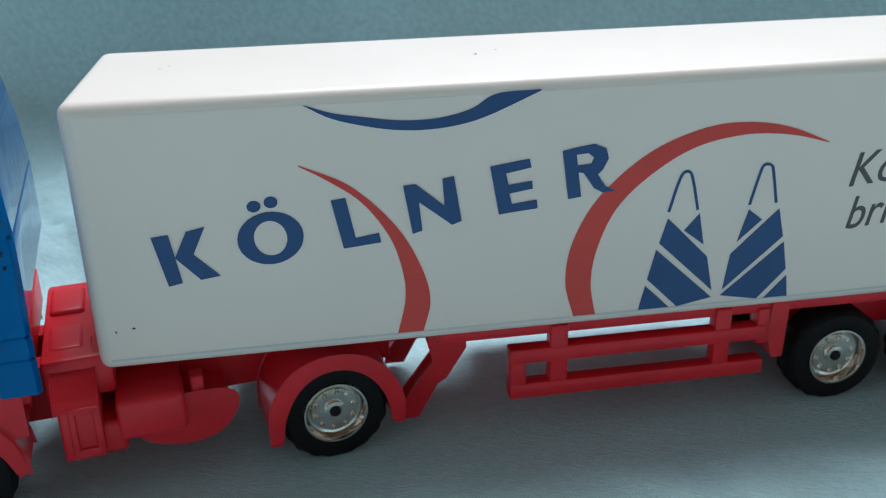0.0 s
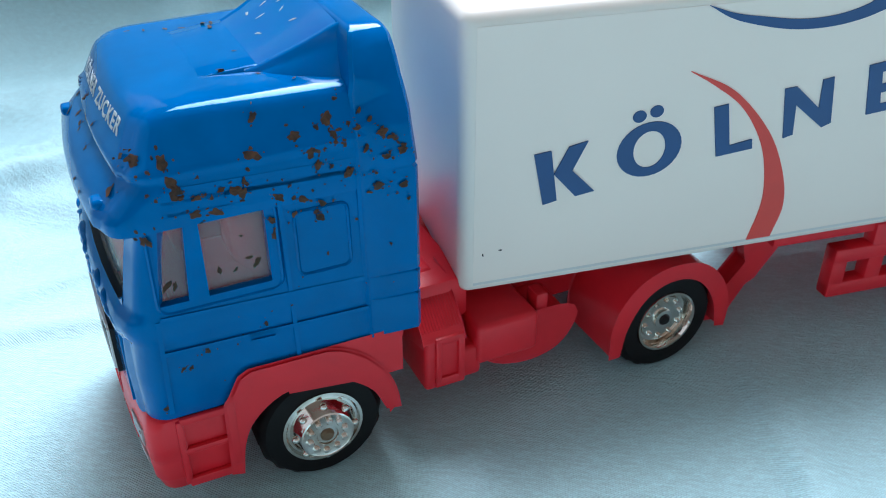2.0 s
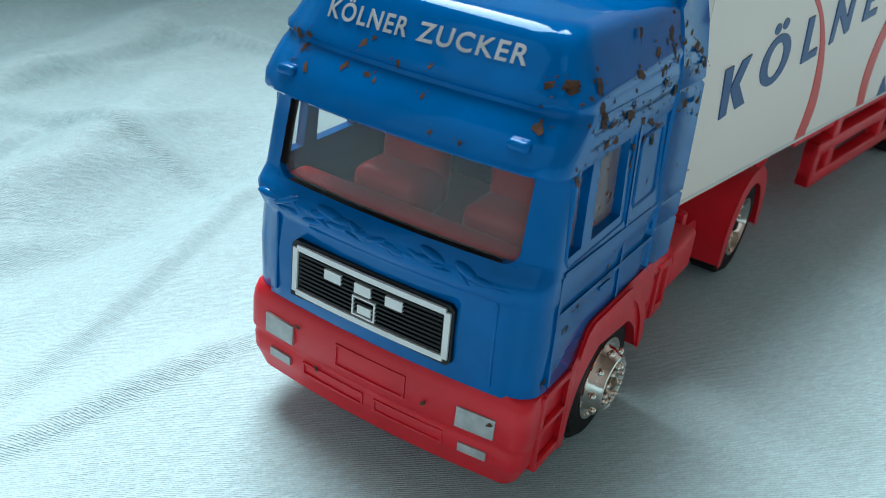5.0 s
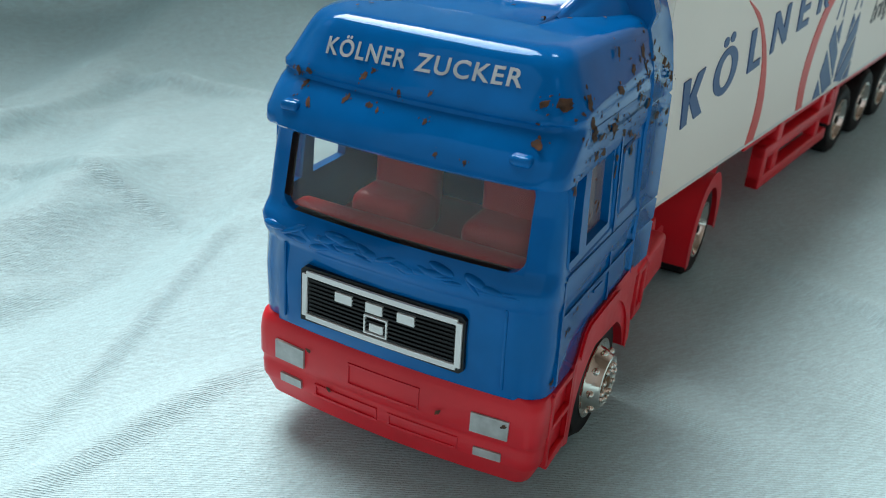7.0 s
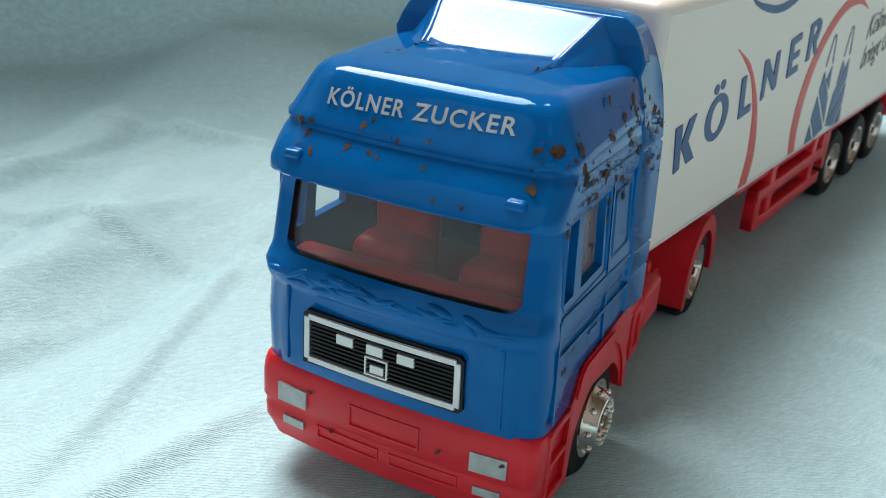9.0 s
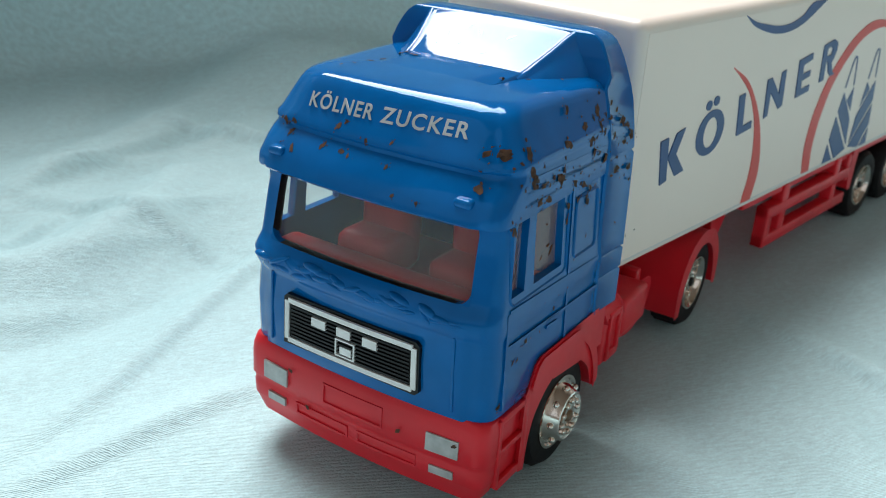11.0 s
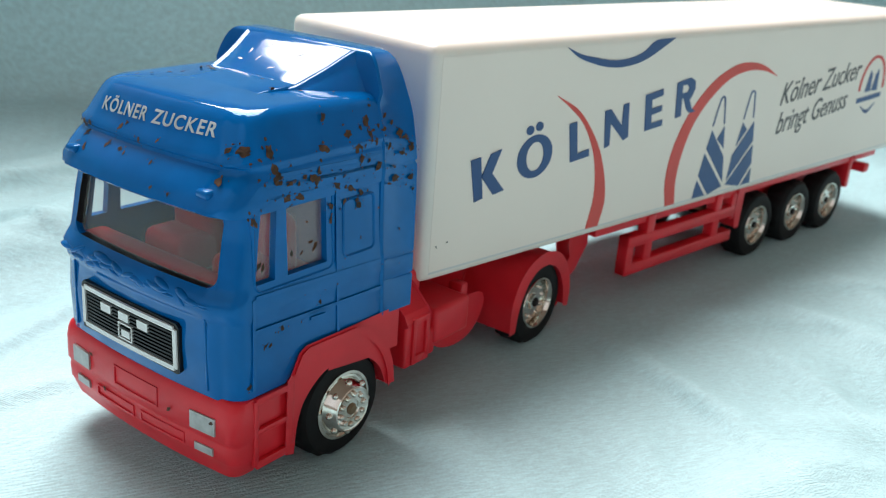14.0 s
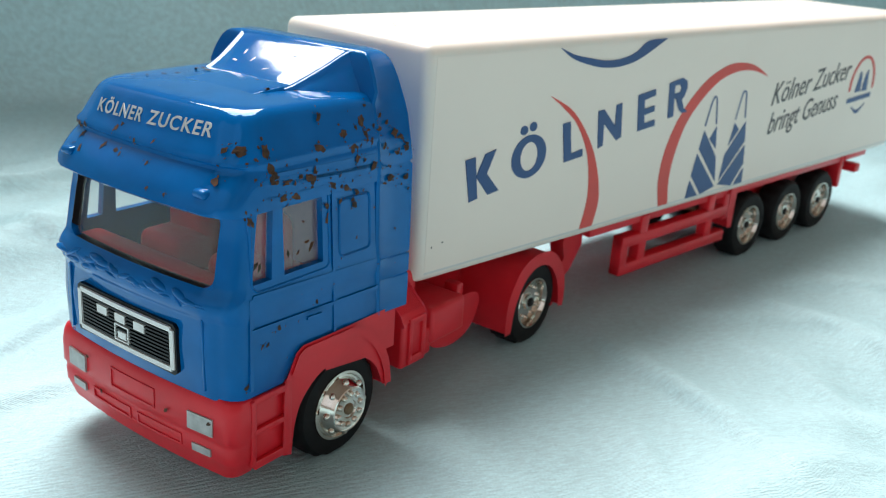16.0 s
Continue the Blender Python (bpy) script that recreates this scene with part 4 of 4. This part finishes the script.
for sgn in (-1, 1):
    part("front_fender", prism(ARCH + ARCH_OUT, sgn * 1.585, sgn * 0.9, 0.03), M_RED, tractor, "red plastic front wheel arch")
    lip = curve_through([(2.585, 0.70), (2.55, 0.90), (2.44, 1.15), (2.26, 1.37), (2.04, 1.525), (1.88, 1.58)], 3) + [(1.13, 1.59), (1.04, 1.54), (0.94, 1.35)]
    inner = [(x + (1.72 - x) * 0.085, z - 0.075) for x, z in lip]
    part("fender_lip", prism(lip + inner[::-1], sgn * 1.612, sgn * 1.4, 0.014), M_RED, tractor)
    part("sill_plate", prism([(1.5, 1.2), (2.3, 1.1), (2.66, 1.1), (2.66, 1.60), (1.5, 1.595)], sgn * 1.568, sgn * 0.9, 0.02), M_RED, tractor)
    bm = bmesh.new()
    for z0, z1 in ((1.17, 1.25), (0.81, 0.88), (0.40, 0.50)):
        block(bm, 0.42, 0.90, sgn * 1.552 - 0.03, sgn * 1.552 + 0.03, z0, z1, r=0.015)
    block(bm, 0.38, 0.45, sgn * 1.549 - 0.03, sgn * 1.549 + 0.03, 0.44, 1.22, r=0.015)
    block(bm, 0.86, 0.95, sgn * 1.558 - 0.03, sgn * 1.558 + 0.03, 0.5, 1.30, r=0.015)
    part("step_panel", box(0.40, 0.95, *sorted((sgn * 1.525, sgn * 0.9)), 0.42, 1.24, r=0.01), M_RED, tractor)
    part("step_frame", bm, M_RED, tractor, "moulded red entry steps")
    part("rear_fender", prism(RARCH + RARCH_OUT, sgn * 1.60, sgn * 0.62, 0.03), M_RED, tractor, "red plastic rear wheel arch")
    # side boxes and tank between the axles
    bm = box(2.97, 3.43, *sorted((sgn * 1.47, sgn * 0.5)), 0.58, 1.30, r=0.05, seg=3)
    block(bm, 3.36, 3.66, *sorted((sgn * 1.43, sgn * 0.5)), 0.58, 0.98, r=0.06, seg=3)
    slope = prism([(sgn * 1.49, 1.22), (sgn * 1.44, 1.32), (sgn * 1.0, 1.70), (sgn * 0.7, 1.72), (sgn * 0.7, 1.0)], 2.93, 3.42, 0.03)
    for v in slope.verts:
        v.co.x, v.co.y = v.co.y, v.co.x
    part("deck_slope", slope, M_RED, tractor, "sloping red cover with a fine tread")
    part("air_box", bm, M_RED, tractor)
    bm = bmesh.new()
    for a0, a1, z0, z1 in ((3.08, 3.15, 0.68, 1.24), (3.34, 3.42, 0.68, 1.24), (3.08, 3.42, 0.62, 0.74), (3.08, 3.42, 1.17, 1.26)):
        out = 1.51 if a1 - a0 < 0.1 else 1.504
        block(bm, a0, a1, *sorted((sgn * out, sgn * 1.4)), z0, z1, r=0.018)
    part("box_frame", bm, M_RED, tractor)
    bm = bmesh.new()
    for k in range(14):
        rib = prism([(sgn * 1.435, 1.325), (sgn * 1.43, 1.338), (sgn * 1.01, 1.702), (sgn * 1.0, 1.69)], 2.955 + k * 0.033, 2.97 + k * 0.033)
        for v in rib.verts:
            v.co.x, v.co.y = v.co.y, v.co.x
        me = bpy.data.meshes.new("rib")
        rib.to_mesh(me), rib.free()
        bm.from_mesh(me)
        bpy.data.meshes.remove(me)
    part("tread", bm, M_RED, tractor, smooth=0)
    bm = box(3.58, 4.34, *sorted((sgn * 1.47, sgn * 0.5)), 0.72, 1.23, r=0.07, seg=3)
    part("battery_box", bm, M_RED, tractor)
    bm = prism(curve_through([(3.75, 0.80), (3.95, 0.61), (4.3, 0.52), (4.62, 0.57), (4.80, 0.74), (4.84, 0.95), (4.5, 1.0), (3.75, 0.98)], 4), sgn * 1.27, sgn * 0.5, 0.10)
    part("fuel_tank", bm, M_RED, tractor)
    part("valve_stub", box(4.42, 4.58, *sorted((sgn * 1.25, sgn * 1.0)), 1.0, 1.28, r=0.04), M_RED, tractor)
    part("frame_rail", box(0.4, 7.0, *sorted((sgn * 0.3, sgn * 0.62)), 0.72, 1.42, r=0.03), M_RED, tractor)
    wheel(tractor, 1.80, sgn * 1.27, 0.60, sgn, False)
    wheel(tractor, 6.055, sgn * 1.30, 0.60, sgn, True)
bm = box(2.86, 3.62, -1.15, 1.15, 1.2, 1.72, r=0.06)
block(bm, 3.5, 7.0, -0.5, 0.5, 1.15, 1.40, r=0.04)
part("chassis_deck", bm, M_RED, tractor, "red moulded deck behind the cab")
bm = bmesh.new()
for b0, b1, z1 in ((-0.9, -0.2, 1.74), (0.1, 0.9, 1.78)):
    block(bm, 2.92, 3.34, b0, b1, 1.6, z1, r=0.07, seg=3)
part("air_cylinder", bm, M_RED, tractor)
part("coupling_plate", box(5.2, 6.7, -0.75, 0.75, 1.36, 1.57, r=0.05), M_RED, tractor)
for a in (1.8, 6.055):
    part("axle", prism(ellipse(a, 0.60, 0.07, 0.07, 12), -1.2, 1.2), M_PIN, tractor)

# ---- the semi-trailer: x back from its nose, near side at y = 0 ----
trailer = tagged(new("toy_semi_trailer"), "white plastic toy box trailer with printed sides on a red chassis", "toy trailer")
LONG, WIDE, TOP, LOW = 15.0, 2.92, 4.58, 1.525
cargo = part("cargo_box", box(-0.13, LONG, 0, WIDE, LOW, TOP, r=0.14, seg=6), M_WHITE, trailer, "cream-white moulded plastic cargo box")
part("side_sticker", box(0.02, LONG - 0.15, -0.004, 0.05, 1.675, 4.435), M_LABEL, cargo, "off-white printed side sticker", smooth=0)
part("sticker_edge", box(0.02, LONG - 0.15, -0.0045, 0.05, 1.645, 1.672), M_GREY, cargo, "thin grey border along the foot", smooth=0)
Y0, Y1 = -0.014, 0.02


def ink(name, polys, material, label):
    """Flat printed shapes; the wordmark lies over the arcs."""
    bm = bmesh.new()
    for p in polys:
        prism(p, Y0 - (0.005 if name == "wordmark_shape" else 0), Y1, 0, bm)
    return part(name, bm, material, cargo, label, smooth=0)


def ribbon(name, outer, inner, material, label):
    """A tapering band between two smooth lines."""
    o, i = curve_through(outer, 8), curve_through(inner, 8)
    m = 40
    pick = lambda line, s: tuple(np.array([lerp(s * (len(line) - 1), range(len(line)), [q[k] for q in line]) for k in (0, 1)]))
    bm = bmesh.new()
    for k in range(m):
        a, b = k / m, (k + 1) / m
        prism([pick(o, a), pick(o, b), pick(i, b), pick(i, a)], Y0, Y1, 0, bm)
    bmesh.ops.remove_doubles(bm, verts=bm.verts, dist=1e-4)
    return part(name, bm, material, cargo, label, smooth=0)


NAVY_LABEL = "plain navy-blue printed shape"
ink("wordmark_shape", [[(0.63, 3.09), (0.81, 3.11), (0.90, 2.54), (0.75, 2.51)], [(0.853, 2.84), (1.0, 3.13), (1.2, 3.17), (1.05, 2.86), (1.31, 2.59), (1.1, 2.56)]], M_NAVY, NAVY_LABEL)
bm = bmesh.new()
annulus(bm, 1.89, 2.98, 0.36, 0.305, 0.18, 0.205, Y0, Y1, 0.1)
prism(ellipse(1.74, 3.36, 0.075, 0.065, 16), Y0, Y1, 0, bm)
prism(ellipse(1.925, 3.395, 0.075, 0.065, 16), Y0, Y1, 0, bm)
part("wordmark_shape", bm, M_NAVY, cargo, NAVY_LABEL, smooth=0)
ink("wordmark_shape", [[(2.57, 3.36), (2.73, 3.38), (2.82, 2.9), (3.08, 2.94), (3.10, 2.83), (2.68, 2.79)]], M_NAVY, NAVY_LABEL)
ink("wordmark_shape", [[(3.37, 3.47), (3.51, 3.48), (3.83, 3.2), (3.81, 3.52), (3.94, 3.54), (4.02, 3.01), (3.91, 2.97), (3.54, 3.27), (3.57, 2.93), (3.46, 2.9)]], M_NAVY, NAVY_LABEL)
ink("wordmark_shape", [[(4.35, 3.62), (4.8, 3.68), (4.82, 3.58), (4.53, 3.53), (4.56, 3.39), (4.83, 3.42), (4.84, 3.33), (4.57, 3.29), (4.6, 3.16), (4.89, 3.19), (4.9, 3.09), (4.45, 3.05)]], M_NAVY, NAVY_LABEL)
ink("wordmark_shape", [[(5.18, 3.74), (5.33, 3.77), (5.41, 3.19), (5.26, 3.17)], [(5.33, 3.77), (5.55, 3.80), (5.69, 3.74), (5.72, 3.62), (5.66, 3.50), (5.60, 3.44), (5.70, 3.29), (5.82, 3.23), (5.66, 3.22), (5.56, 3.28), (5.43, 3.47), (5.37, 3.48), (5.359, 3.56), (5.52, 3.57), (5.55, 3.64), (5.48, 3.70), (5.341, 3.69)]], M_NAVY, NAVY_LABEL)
ribbon("crescent", [(2.35, 4.435), (2.65, 4.33), (2.96, 4.27), (3.4, 4.205), (3.8, 4.21), (4.15, 4.29), (4.42, 4.435), (4.92, 4.455)], [(2.35, 4.43), (2.62, 4.28), (2.95, 4.18), (3.3, 4.11), (3.65, 4.09), (4.0, 4.12), (4.35, 4.21), (4.92, 4.445)], M_NAVY, "navy-blue printed crescent")
ribbon("red_arc", [(2.25, 3.785), (2.79, 3.51), (3.27, 3.01), (3.54, 2.5), (3.64, 2.06), (3.55, 1.668)], [(2.25, 3.775), (2.55, 3.59), (2.91, 3.31), (3.2, 2.88), (3.33, 2.45), (3.35, 2.09), (3.25, 1.668)], M_REDINK, "red printed tapering arc")
ribbon("red_arc", [(5.37, 1.668), (5.26, 2.12), (5.33, 2.62), (5.63, 3.16), (6.21, 3.65), (6.87, 3.9), (7.42, 3.93), (7.92, 3.84), (8.42, 3.635)], [(5.64, 1.668), (5.57, 2.09), (5.63, 2.52), (5.84, 3.0), (6.23, 3.38), (6.76, 3.68), (7.37, 3.79), (7.93, 3.75), (8.42, 3.625)], M_REDINK, "red printed tapering arc")
# two blue striped bag shapes
STRIPES_A = [[(6.19, 1.668), (6.26, 1.98), (6.58, 1.668)], [(6.28, 2.06), (6.37, 2.44), (7.12, 1.75), (6.68, 1.668)], [(6.40, 2.52), (6.49, 2.83), (7.02, 2.30), (7.12, 1.84)], [(6.70, 2.66), (6.88, 2.86), (6.96, 2.46)]]
STRIPES_B = [[(8.13, 1.668), (8.09, 1.95), (7.82, 1.668)], [(8.07, 2.04), (8.00, 2.40), (7.24, 1.76), (7.72, 1.668)], [(7.98, 2.48), (7.89, 2.84), (7.32, 2.30), (7.26, 1.84)], [(7.68, 2.72), (7.50, 2.86), (7.39, 2.46)]]
ink("striped_bag", STRIPES_A, M_NAVY, "blue printed shape with white diagonal stripes")
ink("striped_bag", STRIPES_B, M_NAVY, "blue printed shape with white diagonal stripes")
for pts in ([(6.49, 2.91), (6.58, 3.25), (6.64, 3.38), (6.72, 3.38), (6.77, 3.25), (6.85, 2.91)], [(7.50, 2.92), (7.58, 3.26), (7.63, 3.40), (7.73, 3.39), (7.77, 3.26), (7.84, 2.92)]):
    line = curve_through(pts, 5)
    bm = bmesh.new()
    for a, b in zip(line, line[1:]):
        d = (Vector(b) - Vector(a)).normalized() * 0.016
        prism([(a[0] - d.y, a[1] + d.x), (b[0] - d.y, b[1] + d.x), (b[0] + d.y, b[1] - d.x), (a[0] + d.y, a[1] - d.x)], Y0, Y1, 0, bm)
    part("bag_handle", bm, M_NAVY, cargo, "thin navy outline loop", smooth=0)


# slogan in two italic lines that rise towards the back
for text, x0, x1, z0 in (("Kölner Zucker", 8.76, 12.05, 3.05), ("bringt Genuss", 8.80, 11.65, 2.50)):
    bm = fit_width(word_mesh(text, 0.60, 0.0, 0.24), x0, x1)
    for v in bm.verts:
        v.co.z += z0 + 0.085 * (v.co.x - x0)
        v.co.y += -0.002
    part("slogan", bm, M_BLACKINK, cargo, "dark grey italic slogan words", smooth=0)
# small round emblem at the back
bm = bmesh.new()
o = [(12.75 + 0.62 * math.cos(t), 3.10 + 0.66 * math.sin(t)) for t in np.linspace(-0.1, math.pi + 0.1, 25)]
i = [(12.75 + 0.54 * math.cos(t), 3.10 + 0.60 * math.sin(t)) for t in np.linspace(-0.1, math.pi + 0.1, 25)]
for k in range(24):
    prism([o[k], o[k + 1], i[k + 1], i[k]], Y0, Y1, 0, bm)
part("emblem_arc", bm, M_REDINK, cargo, "small red printed arch", smooth=0)
ink("emblem_bags", [[(12.45, 3.0), (12.72, 3.0), (12.68, 3.35), (12.58, 3.45)], [(12.78, 3.0), (13.05, 3.0), (12.98, 3.45), (12.86, 3.35)]], M_NAVY, "small blue printed shapes")
ink("emblem_bar", [[(12.15, 2.78), (13.3, 2.84), (13.3, 2.94), (12.15, 2.88)]], M_NAVY, "plain blue bar")
ribbon("emblem_crescent", [(12.4, 2.70), (12.75, 2.6), (13.1, 2.72)], [(12.4, 2.69), (12.75, 2.52), (13.1, 2.71)], M_NAVY, "small blue crescent")
for k, (x, z, r) in enumerate(((0.12, 2.01, 0.016), (0.31, 2.04, 0.018))):
    bm = bmesh.new()
    blob(bm, x, z, r, lambda u, v, lift: (u, -0.006 - lift, v), k + 400, 0.5)
    part("dirt_speck", bm, M_BLACK, cargo, smooth=60)
for k, (x, y, r) in enumerate(((0.75, 1.6, 0.02), (4.5, 1.5, 0.03), (4.8, 1.7, 0.015), (0.85, 1.75, 0.015))):
    bm = bmesh.new()
    blob(bm, x, y, r, lambda u, v, lift: (u, v, TOP + lift), k + 420, 0.5)
    part("dirt_speck", bm, M_BLACK, cargo, smooth=60)

# red trailer chassis
part("main_frame", box(1.2, 14.1, 0.85, WIDE - 0.85, 1.1, 1.58, r=0.04), M_RED, trailer, "red plastic trailer frame")
for near in (True, False):
    ys = lambda a, b: (a, b) if near else (WIDE - b, WIDE - a)
    part("side_rail", box(3.75, 13.9, *ys(0.14, 0.5), 1.38, 1.575, r=0.02), M_RED, trailer)
    g = []
    for x0, x1, z0, z1 in ((4.62, 7.98, 1.02, 1.22), (4.62, 7.98, 0.53, 0.74), (4.62, 4.83, 0.53, 1.22), (5.13, 5.36, 0.6, 1.5), (7.28, 7.50, 0.6, 1.5), (7.85, 8.02, 0.95, 1.45)):
        g.append((x0, x1, z0, z1))
    for x0, x1, z0, z1 in g:
        part("guard_bar", box(x0, x1, *ys(0.08 + 0.004 * g.index((x0, x1, z0, z1)), 0.30), z0, z1, r=0.03), M_RED, trailer)
    part("guard_bracket", prism([(8.06, 1.56), (8.25, 1.56), (8.22, 0.76), (8.10, 0.76), (8.02, 1.1)], *ys(0.1, 0.6), 0.02), M_RED, trailer)
    part("landing_leg", prism([(3.83, 1.5), (4.14, 1.5), (4.14, 1.07), (3.89, 0.68), (3.77, 0.60), (3.52, 0.15), (3.29, 0.15), (3.30, 0.26), (3.77, 0.91), (3.70, 1.18)], *ys(0.58, 0.86), 0.03), M_RED, trailer, "folded red landing leg")
    part("axle_bracket", box(8.5, 13.0, *ys(0.7, 1.0), 0.75, 1.5, r=0.05), M_RED, trailer)
    part("mudguard", box(12.85, 13.02, *ys(0.12, 0.8), 0.8, 1.5, r=0.03), M_RED, trailer)
    for x in (9.08, 10.68, 12.22):
        wheel(trailer, x, 0.40 if near else WIDE - 0.40, 0.60, -1 if near else 1, True)
for x in (9.08, 10.68, 12.22):
    part("axle", prism(ellipse(x, 0.60, 0.07, 0.07, 12), 0.5, WIDE - 0.5), M_PIN, trailer)
bm = box(13.7, 13.95, 0.1, WIDE - 0.1, 1.02, 1.22, r=0.04)
for y in (0.7, WIDE - 0.9):
    block(bm, 13.4, 14.05, y, y + 0.2, 1.15, 1.5, r=0.03)
block(bm, 13.0, 14.1, 0.1, WIDE - 0.1, 1.40, 1.575, r=0.03)
part("rear_bumper", bm, M_RED, trailer, "red rear underrun bar")
part("king_pin", prism(ellipse(2.33, 1.5, 0.1, 0.1, 12), 1.3, 1.6), M_RED, trailer)
